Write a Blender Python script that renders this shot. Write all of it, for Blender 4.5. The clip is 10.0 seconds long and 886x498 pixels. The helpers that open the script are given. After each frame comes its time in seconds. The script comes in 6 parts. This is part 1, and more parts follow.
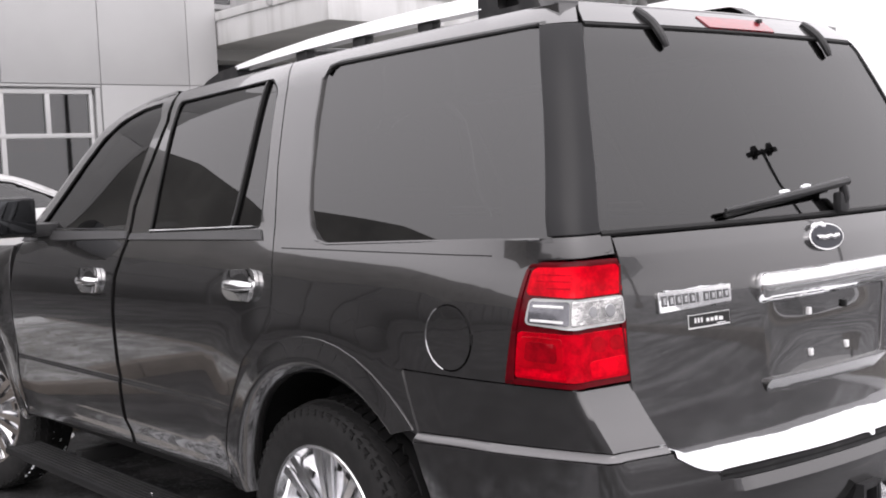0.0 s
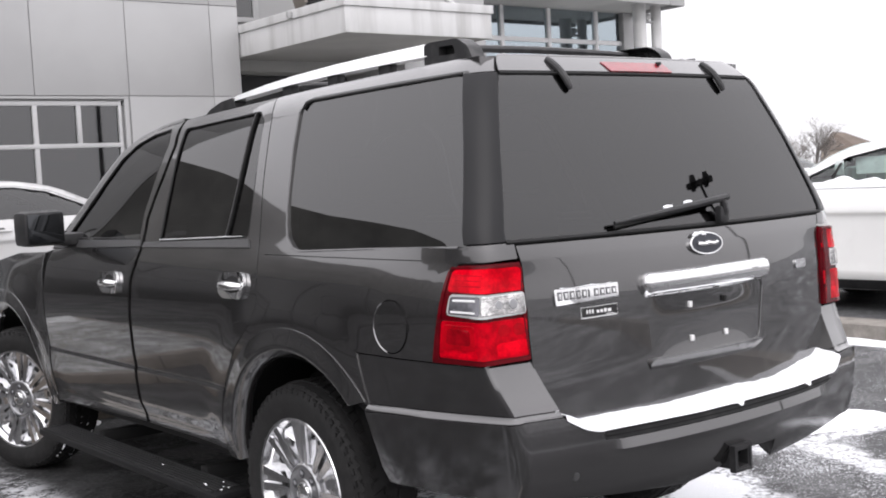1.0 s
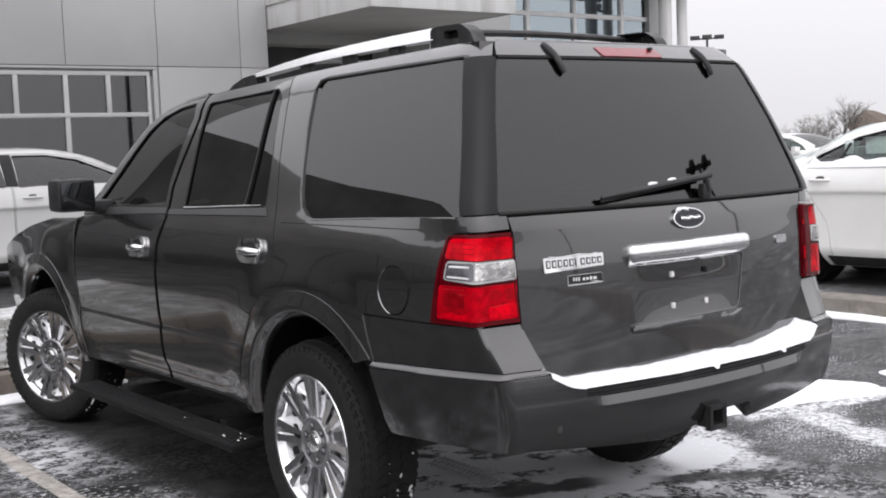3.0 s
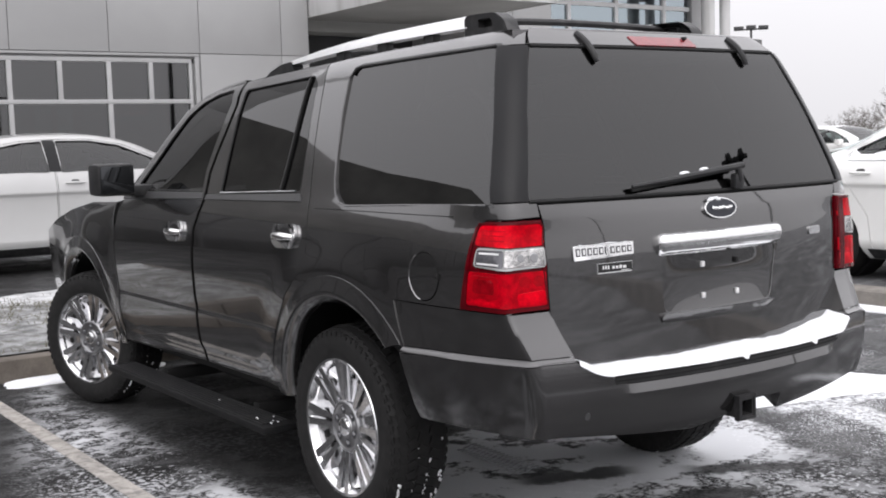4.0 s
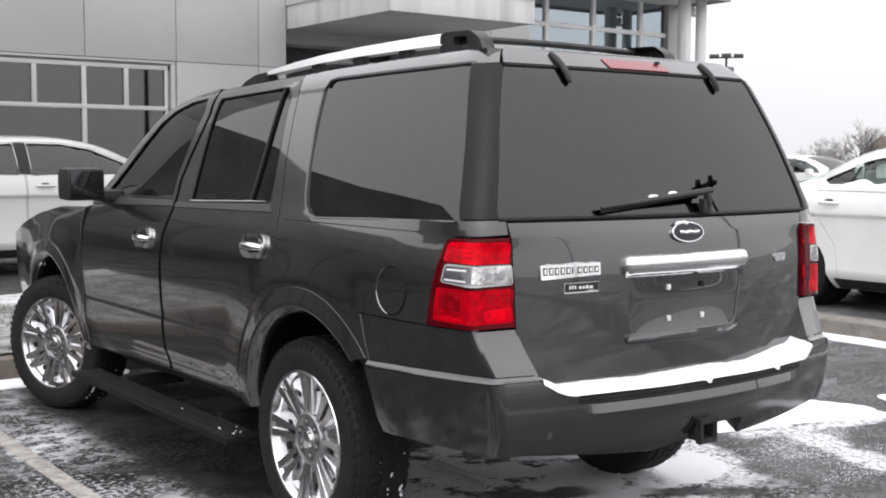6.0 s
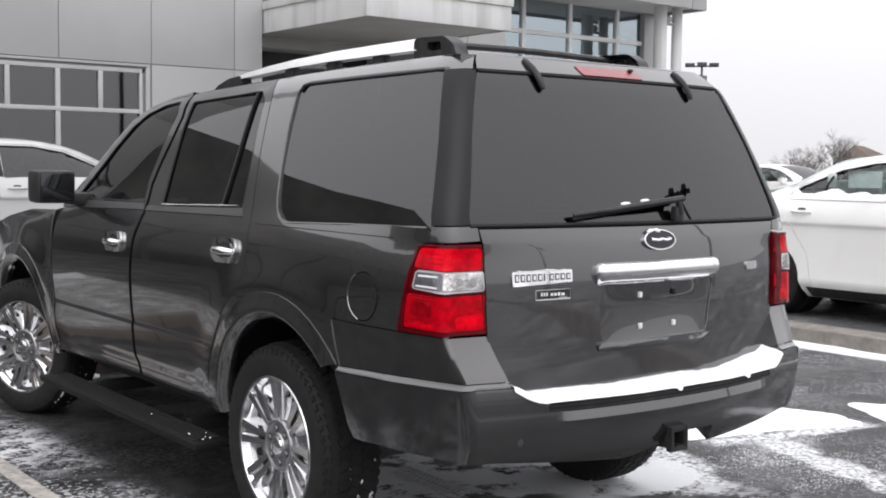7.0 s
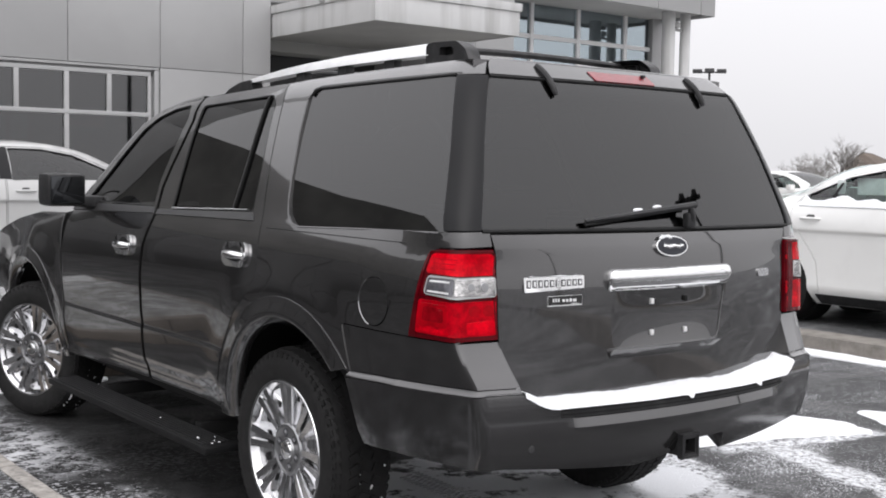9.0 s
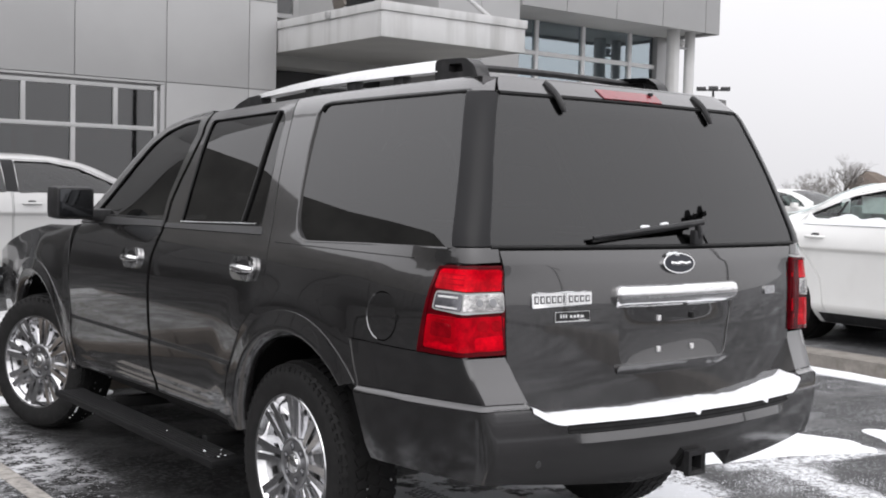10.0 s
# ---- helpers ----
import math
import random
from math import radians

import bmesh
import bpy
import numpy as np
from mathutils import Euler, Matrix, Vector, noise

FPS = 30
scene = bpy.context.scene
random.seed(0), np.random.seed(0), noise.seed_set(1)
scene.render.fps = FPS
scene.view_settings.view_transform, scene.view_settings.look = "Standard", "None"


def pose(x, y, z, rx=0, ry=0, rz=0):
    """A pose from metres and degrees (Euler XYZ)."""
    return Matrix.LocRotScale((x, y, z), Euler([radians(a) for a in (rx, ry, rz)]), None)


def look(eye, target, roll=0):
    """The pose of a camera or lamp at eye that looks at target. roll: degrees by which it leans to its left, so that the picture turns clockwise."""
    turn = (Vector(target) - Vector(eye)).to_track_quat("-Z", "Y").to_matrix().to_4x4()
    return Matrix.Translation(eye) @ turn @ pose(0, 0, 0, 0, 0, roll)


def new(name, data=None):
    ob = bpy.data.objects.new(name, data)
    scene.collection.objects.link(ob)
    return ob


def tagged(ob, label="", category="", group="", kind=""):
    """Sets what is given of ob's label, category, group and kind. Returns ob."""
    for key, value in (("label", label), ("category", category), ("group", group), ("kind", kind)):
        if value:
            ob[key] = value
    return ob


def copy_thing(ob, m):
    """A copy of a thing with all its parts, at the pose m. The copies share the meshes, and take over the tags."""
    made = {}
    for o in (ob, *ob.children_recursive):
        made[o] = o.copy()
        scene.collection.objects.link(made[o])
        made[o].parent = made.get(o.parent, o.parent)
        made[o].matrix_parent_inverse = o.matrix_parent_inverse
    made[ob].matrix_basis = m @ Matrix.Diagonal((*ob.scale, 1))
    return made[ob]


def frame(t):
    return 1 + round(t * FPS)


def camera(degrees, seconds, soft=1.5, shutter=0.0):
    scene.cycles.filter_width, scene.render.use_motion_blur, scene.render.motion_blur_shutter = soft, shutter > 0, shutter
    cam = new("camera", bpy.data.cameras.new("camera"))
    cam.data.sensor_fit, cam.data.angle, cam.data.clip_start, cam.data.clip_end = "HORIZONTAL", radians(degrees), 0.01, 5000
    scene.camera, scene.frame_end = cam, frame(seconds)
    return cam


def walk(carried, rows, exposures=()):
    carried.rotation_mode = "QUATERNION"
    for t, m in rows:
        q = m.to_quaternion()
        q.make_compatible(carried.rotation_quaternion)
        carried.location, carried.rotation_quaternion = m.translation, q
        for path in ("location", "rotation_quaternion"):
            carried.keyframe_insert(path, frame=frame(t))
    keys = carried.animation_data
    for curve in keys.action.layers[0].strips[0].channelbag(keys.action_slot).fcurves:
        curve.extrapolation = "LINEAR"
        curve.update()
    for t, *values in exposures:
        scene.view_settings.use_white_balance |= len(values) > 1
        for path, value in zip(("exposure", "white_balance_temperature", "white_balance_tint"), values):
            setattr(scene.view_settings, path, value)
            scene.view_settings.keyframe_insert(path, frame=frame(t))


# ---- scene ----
cam = camera(42.2, 10.0, 1.9)
PATH = [
    (0, (-2.812, -2.866, 1.461), (-1.529, -1.337, 1.336), -2.7),
    (0.5, (-2.917, -3.253, 1.496), (-1.637, -1.72, 1.382), -2.5),
    (1, (-3.047, -3.574, 1.504), (-1.805, -2.011, 1.385), -3.1),
    (1.5, (-3.021, -3.801, 1.494), (-1.876, -2.17, 1.321), -3.2),
    (2, (-3.066, -3.878, 1.501), (-1.811, -2.329, 1.343), -4.4),
    (2.5, (-3.128, -3.878, 1.504), (-1.829, -2.363, 1.367), -3.5),
    (3, (-3.168, -3.869, 1.51), (-1.965, -2.28, 1.346), -2.3),
    (3.2, (-3.17, -3.887, 1.509), (-1.997, -2.274, 1.361), -1.8),
    (4.3, (-3.156, -3.914, 1.499), (-2.014, -2.283, 1.311), -1.7),
    (4.5, (-3.151, -3.916, 1.497), (-1.994, -2.294, 1.317), -1.1),
    (5, (-3.156, -3.917, 1.496), (-1.977, -2.309, 1.333), -0.5),
    (5.5, (-3.164, -3.925, 1.498), (-1.977, -2.322, 1.349), -0.1),
    (6.8, (-3.143, -3.921, 1.498), (-1.941, -2.33, 1.342), 0.8),
    (7, (-3.14, -3.921, 1.498), (-1.918, -2.345, 1.357), 0.7),
    (7.5, (-3.139, -3.923, 1.5), (-1.901, -2.358, 1.367), 0.5),
    (8, (-3.141, -3.918, 1.492), (-1.908, -2.35, 1.352), 0.6),
    (8.5, (-3.151, -3.915, 1.492), (-1.933, -2.336, 1.348), 1.1),
    (9, (-3.15, -3.903, 1.499), (-1.936, -2.32, 1.366), 1.0),
    (9.5, (-3.161, -3.9, 1.505), (-1.921, -2.334, 1.412), 1.9),
    (10, (-3.178, -3.908, 1.499), (-1.967, -2.32, 1.393), 1.4),
]
# the camera closes down as the bright sky comes in, with a faint magenta cast that fades
LEVELS = ((0, .36, 6550, 16), (.5, .30, 6500, 15), (1, .24, 6450, 14), (1.5, .10, 6450, 14), (2, .02, 6450, 13), (2.5, -.04, 6450, 13), (3, -.11, 6450, 13), (4.5, .0, 6450, 13),
          (5.5, .07, 6450, 13), (7.5, -.06, 6450, 12), (8.5, -.13, 6450, 12), (9, -.12, 6450, 12), (10, -.11, 6450, 12))
walk(cam, [(t, look(eye, target, roll)) for t, eye, target, roll in PATH], LEVELS)

# ---- world, sun ----
world = bpy.data.worlds.new("overcast_sky")
scene.world = world
world.use_nodes = True
nt = world.node_tree
sky = nt.nodes.new("ShaderNodeTexSky")
sky.sky_type, sky.sun_disc = "NISHITA", False
sky.sun_elevation, sky.sun_rotation, sky.dust_density, sky.air_density = radians(38), radians(215), 6.0, 1.0
pale = nt.nodes.new("ShaderNodeHueSaturation")
pale.inputs["Saturation"].default_value = .10
cloud = nt.nodes.new("ShaderNodeMix")
cloud.data_type, cloud.blend_type = "RGBA", "MIX"
cloud.inputs["Factor"].default_value = .85
# an overcast sky is about twice as bright overhead as at the horizon
where, split, dome = nt.nodes.new("ShaderNodeTexCoord"), nt.nodes.new("ShaderNodeSeparateXYZ"), nt.nodes.new("ShaderNodeMix")
dome.data_type = "RGBA"
dome.inputs["A"].default_value, dome.inputs["B"].default_value = (9.2, 9.2, 9.35, 1), (20.5, 20.5, 20.9, 1)
nt.links.new(where.outputs["Generated"], split.inputs[0])
nt.links.new(split.outputs["Z"], dome.inputs["Factor"])
# and the cloud is brighter to the south, where the sun stands behind it
south, glow = nt.nodes.new("ShaderNodeMapRange"), nt.nodes.new("ShaderNodeVectorMath")
glow.operation = "SCALE"
for key, value in zip(("From Min", "From Max", "To Min", "To Max"), (1, -1, .94, 1.27)):
    south.inputs[key].default_value = value
nt.links.new(split.outputs["Y"], south.inputs["Value"])
nt.links.new(dome.outputs["Result"], glow.inputs[0])
nt.links.new(south.outputs[0], glow.inputs["Scale"])
nt.links.new(glow.outputs["Vector"], cloud.inputs["B"])
nt.links.new(sky.outputs[0], pale.inputs["Color"])
nt.links.new(pale.outputs[0], cloud.inputs["A"])
nt.links.new(cloud.outputs["Result"], nt.nodes["Background"].inputs[0])
nt.nodes["Background"].inputs[1].default_value = .108
sun = new("sun", bpy.data.lights.new("sun", "SUN"))
sun.data.energy, sun.data.angle, sun.data.color = .5, radians(40), (1, .97, .93)
sun.matrix_world = look((-20, -25, 30), (0, 0, 0))


# ---- materials ----
def mat(name, color, rough=.5, metal=0.0, vary=.12, scale=6.0, bump=0.0, bscale=60.0, coat=0.0, spec=.5, dirt=0.0, dirt_color=(.3, .29, .28), random_shade=0.0, streak=0.0, coat_rough=.03):
    """A principled surface with variation at two scales, fine relief and patches of dirt."""
    m = bpy.data.materials.new(name)
    m.use_nodes = True
    n, l = m.node_tree.nodes, m.node_tree.links
    p = n["Principled BSDF"]
    p.inputs["Roughness"].default_value, p.inputs["Metallic"].default_value = rough, metal
    p.inputs["Coat Weight"].default_value, p.inputs["Coat Roughness"].default_value = coat, coat_rough
    p.inputs["Specular IOR Level"].default_value = spec
    tc = n.new("ShaderNodeTexCoord")
    big, small = n.new("ShaderNodeTexNoise"), n.new("ShaderNodeTexNoise")
    big.inputs["Scale"].default_value, big.inputs["Detail"].default_value = scale, 5
    small.inputs["Scale"].default_value, small.inputs["Detail"].default_value = bscale, 3
    for t in (big, small):
        l.new(tc.outputs["Object"], t.inputs["Vector"])
    mix = n.new("ShaderNodeMix")
    mix.data_type = "RGBA"
    c2 = tuple(c * (1 - vary) for c in color)
    mix.inputs["A"].default_value = (*(min(1, c * (1 + vary * .5)) for c in color), 1)
    mix.inputs["B"].default_value = (*c2, 1)
    ramp = n.new("ShaderNodeMapRange")
    ramp.inputs["From Min"].default_value, ramp.inputs["From Max"].default_value = .35, .65
    add = n.new("ShaderNodeMath")
    add.operation, add.inputs[1].default_value = "MULTIPLY_ADD", .35
    l.new(small.outputs["Fac"], add.inputs[0])
    l.new(big.outputs["Fac"], add.inputs[2])
    sub = n.new("ShaderNodeMath")
    sub.operation, sub.inputs[1].default_value = "SUBTRACT", .175
    l.new(add.outputs[0], sub.inputs[0])
    l.new(sub.outputs[0], ramp.inputs["Value"])
    l.new(ramp.outputs[0], mix.inputs["Factor"])
    out = mix.outputs["Result"]
    if random_shade:
        info = n.new("ShaderNodeObjectInfo")
        hs = n.new("ShaderNodeHueSaturation")
        mr = n.new("ShaderNodeMapRange")
        mr.inputs["To Min"].default_value, mr.inputs["To Max"].default_value = 1 - random_shade, 1 + random_shade
        l.new(info.outputs["Random"], mr.inputs["Value"])
        l.new(mr.outputs[0], hs.inputs["Value"])
        l.new(out, hs.inputs["Color"])
        out = hs.outputs[0]
    if dirt:
        d = n.new("ShaderNodeTexNoise")
        d.inputs["Scale"].default_value, d.inputs["Detail"].default_value = scale * 2.3, 8
        if streak:
            run = n.new("ShaderNodeMapping")
            run.inputs["Scale"].default_value = (1, 1, streak)
            l.new(tc.outputs["Object"], run.inputs["Vector"])
            l.new(run.outputs[0], d.inputs["Vector"])
        else:
            l.new(tc.outputs["Object"], d.inputs["Vector"])
        dr = n.new("ShaderNodeMapRange")
        dr.inputs["From Min"].default_value, dr.inputs["From Max"].default_value, dr.inputs["To Max"].default_value = .48, .75, dirt
        l.new(d.outputs["Fac"], dr.inputs["Value"])
        dm = n.new("ShaderNodeMix")
        dm.data_type = "RGBA"
        dm.inputs["B"].default_value = (*dirt_color, 1)
        l.new(dr.outputs[0], dm.inputs["Factor"])
        l.new(out, dm.inputs["A"])
        out = dm.outputs["Result"]
        rr = n.new("ShaderNodeMapRange")
        rr.inputs["To Min"].default_value, rr.inputs["To Max"].default_value = rough, min(1, rough + dirt * .6)
        l.new(dr.outputs[0], rr.inputs["Value"])
        l.new(rr.outputs[0], p.inputs["Roughness"])
    l.new(out, p.inputs["Base Color"])
    if bump:
        b = n.new("ShaderNodeBump")
        b.inputs["Strength"].default_value, b.inputs["Distance"].default_value = bump, .01
        l.new(small.outputs["Fac"], b.inputs["Height"])
        l.new(b.outputs[0], p.inputs["Normal"])
    return m


def glass_mat(name, tint, rough=.015, ior=1.5, sheen=(.8, .8, .8)):
    """Thin tinted glass: a clear dark filter under a Fresnel gloss."""
    m = bpy.data.materials.new(name)
    m.use_nodes = True
    n, l = m.node_tree.nodes, m.node_tree.links
    n.remove(n["Principled BSDF"])
    clear, gloss, mix, fr = n.new("ShaderNodeBsdfTransparent"), n.new("ShaderNodeBsdfGlossy"), n.new("ShaderNodeMixShader"), n.new("ShaderNodeFresnel")
    clear.inputs[0].default_value = (*tint, 1)
    gloss.inputs["Color"].default_value, gloss.inputs["Roughness"].default_value = (*sheen, 1), rough
    fr.inputs["IOR"].default_value = ior
    l.new(fr.outputs[0], mix.inputs[0])
    l.new(clear.outputs[0], mix.inputs[1])
    l.new(gloss.outputs[0], mix.inputs[2])
    l.new(mix.outputs[0], n["Material Output"].inputs["Surface"])
    return m


PAINT = mat("grey_metallic_paint", (.049, .0475, .048), .19, .7, .07, 1.3, 0, 900, 1.0, .5, .16, (.085, .083, .081))
PAINT.node_tree.nodes["Principled BSDF"].inputs["Coat IOR"].default_value = 1.80
BUMPER_PAINT = mat("grey_bumper_paint", (.049, .0475, .048), .19, .7, .07, 1.3, 0, 900, 1.0, .5, .16, (.085, .083, .081), coat_rough=.075)
BUMPER_PAINT.node_tree.nodes["Principled BSDF"].inputs["Coat IOR"].default_value = 1.80
TRIM = mat("black_plastic", (.018, .018, .019), .42, 0, .2, 9, .06, 300, 0, .4, .10)
STEP = mat("ribbed_step_rubber", (.010, .010, .0105), .55, 0, .2, 9, .08, 140, 0, .16, .14, (.04, .039, .038))
SATIN = mat("satin_grey_plastic", (.055, .055, .056), .45, 0, .12, 8, .03, 300)
GLOSSBLACK = mat("gloss_black_trim", (.014, .014, .015), .30, 0, .1, 4, 0, 200, 0, .20)
RUBBER = mat("tyre_rubber", (.011, .0107, .0107), .75, 0, .25, 18, .12, 160, 0, .3, .18, (.05, .049, .048))
SEAL = mat("rubber_seal", (.008, .008, .008), .6, 0, .1, 9, 0, 100, 0, .3)
CHROME = mat("chrome", (.82, .82, .82), .055, 1, .05, 5, 0, 200, 0, .5, .10, (.5, .5, .49))
ALLOY = mat("polished_alloy", (.76, .76, .77), .13, 1, .10, 14, 0, 200, 0, .5, .22, (.32, .31, .30))
ALLOY_DARK = mat("shaded_alloy", (.20, .20, .21), .35, .8, .15, 14, 0, 200, 0, .5, .25, (.08, .08, .08))
HUB = mat("satin_grey_alloy", (.42, .42, .43), .34, 1, .12, 14, 0, 200, 0, .5, .2, (.2, .2, .2))
STEEL = mat("dull_steel", (.10, .095, .09), .55, .7, .25, 20, .08, 160)
CABIN = mat("dark_cabin_cloth", (.018, .018, .019), .9, 0, .15, 8, .05, 200)
CABIN_PALE = mat("pale_grey_cabin_cloth", (.74, .80, .78), .9, 0, .15, 8, .05, 200)
SLATE = mat("weathered_dark_cladding", (.13, .128, .12), .6, 0, .35, 1.2, .05, 60)
TINT = glass_mat("privacy_glass", (.030, .030, .032), .012, 2.0)
TINT_REAR = glass_mat("dark_rear_glass", (.035, .035, .038), .012, 1.73)
TINT_FRONT = glass_mat("tinted_side_glass", (.12, .123, .12), .012, 1.75)
CLEAR = glass_mat("greenish_car_glass", (.88, .98, .95), .012, 1.6)
RED = mat("red_lamp_lens", (.36, .0008, .006), .08, 0, .35, 16, 0, 120, 0, .16)
RED_DEEP = mat("deep_red_lens", (.095, .0008, .004), .07, 0, .25, 20, 0, 120, 0, .25)
RED_CORE = mat("dark_red_cell", (.24, .0008, .005), .10, 0, .4, 24, .04, 100, 0, .16)
RED_MID = mat("mid_red_reflector", (.46, .0006, .008), .10, 0, .35, 30, .05, 120, 0, .09)
RED_BRIGHT = mat("bright_red_reflector", (.66, .0006, .010), .09, 0, .45, 14, .03, 90, 0, .09)
BRAKE_RED = mat("high_brake_lens", (.21, .015, .023), .3, 0, .15, 30, .1, 200, .8)
LENS_CLEAR = mat("clear_reverse_lens", (.60, .59, .58), .10, .8, .55, 14, .12, 60, 1.0)
LENS_SMOKE = mat("smoky_reflector_cell", (.20, .20, .22), .10, .6, .3, 30, .05, 60, 1.0)
BLUE_BADGE = mat("dark_badge_enamel", (.02, .022, .03), .3, 0, .1, 20, 0, 100, 0, .3)
BLACK_STICKER = mat("black_sticker", (.012, .012, .012), .3, 0, .1, 20)
WHITE_INK = mat("white_ink", (.75, .75, .75), .4, 0, .08, 30)
GREY_INK = mat("dark_grey_letters", (.085, .085, .088), .3, .2, .1, 30)
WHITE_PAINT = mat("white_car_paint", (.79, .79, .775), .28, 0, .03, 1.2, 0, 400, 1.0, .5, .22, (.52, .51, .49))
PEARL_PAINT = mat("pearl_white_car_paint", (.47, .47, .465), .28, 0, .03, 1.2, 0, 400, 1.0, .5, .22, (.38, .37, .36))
SNOW = mat("fresh_snow", (.88, .89, .91), .75, 0, .05, 5, .5, 70, 0, .3)
PACKED = mat("packed_grey_snow", (.34, .345, .355), .8, 0, .15, 12, .3, 90, 0, .3)
MIRROR = mat("dark_mirror_glass", (.055, .057, .06), .06, 1, .05, 5)
PANEL = mat("painted_wall_panel", (.36, .36, .36), .45, 0, .06, .7, .02, 200, 0, .4, .10, (.29, .29, .285), random_shade=.03)
PANEL_GAP = mat("panel_joint", (.22, .22, .22), .7, 0, .1, 5)
FASCIA = mat("stained_white_fascia", (.59, .59, .585), .55, 0, .06, 1.6, .04, 120, 0, .4, .6, (.30, .295, .285), streak=.10)
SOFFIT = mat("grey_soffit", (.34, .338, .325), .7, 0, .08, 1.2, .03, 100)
FRAME_WHITE = mat("bright_white_frame", (.80, .80, .80), .35, 0, .05, 3, 0, 100)
WING_SOFFIT = mat("pale_soffit", (.46, .46, .455), .7, 0, .08, 1.2, .03, 100)
ALU = mat("white_aluminium_frame", (.42, .42, .42), .38, .1, .05, 3, 0, 100)
NOTICE_RED = mat("faded_red_print", (.80, .34, .28), .7, 0, .3, 5)
NOTICE_TEAL = mat("faded_teal_print", (.30, .74, .80), .7, 0, .3, 5)
PALE_SHEET = mat("white_paper", (.72, .76, .75), .7, 0, .1, 20)
ROOM = mat("dim_showroom", (.25, .252, .26), .8, 0, .4, .8)
SKY_BACKING = mat("pale_blue_grey_blind", (.62, .67, .71), .8, 0, .35, .5, 0, 40)
WING_GLASS = glass_mat("bluish_solar_glass", (.76, .83, .88), .02, 5.0, (.74, .85, .91))
ENTRY = mat("dark_entrance_glazing", (.05, .05, .052), .4, 0, .3, 1.5)
SHADE_GLASS = glass_mat("dark_showroom_glass", (.30, .30, .30), .02, 1.9)
WINDOW = glass_mat("shop_glass", (.22, .227, .24), .02, 2.1)
RAIL = mat("satin_aluminium", (.93, .93, .93), .30, 1, .06, 10, 0, 200, 0, .5, .1)
CONCRETE = mat("kerb_concrete", (.25, .232, .21), .85, 0, .22, 4, .25, 70, 0, .3, .6, (.11, .098, .086))
BOUNCE_SLAB = mat("pale_concrete", (.50, .49, .47), .8, 0, .15, 2, .1, 80, 0, .3, .3, (.36, .35, .33))
OLD_SNOW = mat("old_thin_snow", (.50, .505, .51), .8, 0, .3, 9, .4, 60, 0, .3)
LINE = mat("worn_road_paint", (.42, .395, .365), .8, 0, .25, 9, .15, 120, 0, .2, .95, (.17, .165, .16))
WET_KERB = mat("wet_brown_concrete", (.145, .126, .108), .8, 0, .25, 4, .25, 70, 0, .3, .5, (.085, .074, .064))
BARK = mat("winter_bark", (.21, .195, .18), .9, 0, .25, 3, .2, 30)
GRASS = mat("winter_grass", (.17, .162, .125), .85, 0, .3, 7, 0, 60, 0, .3, random_shade=.1)
HOUSE_ROOF = mat("tan_shingle_roof", (.120, .094, .076), .85, 0, .15, 1, .1, 20)
HOUSE_WALL = mat("beige_siding", (.42, .36, .30), .8, 0, .1, 1)
BRACKET = mat("brown_steel", (.13, .115, .10), .6, .2, .2, 6)
POLE = mat("dark_bronze_metal", (.06, .06, .062), .5, .4, .1, 3)


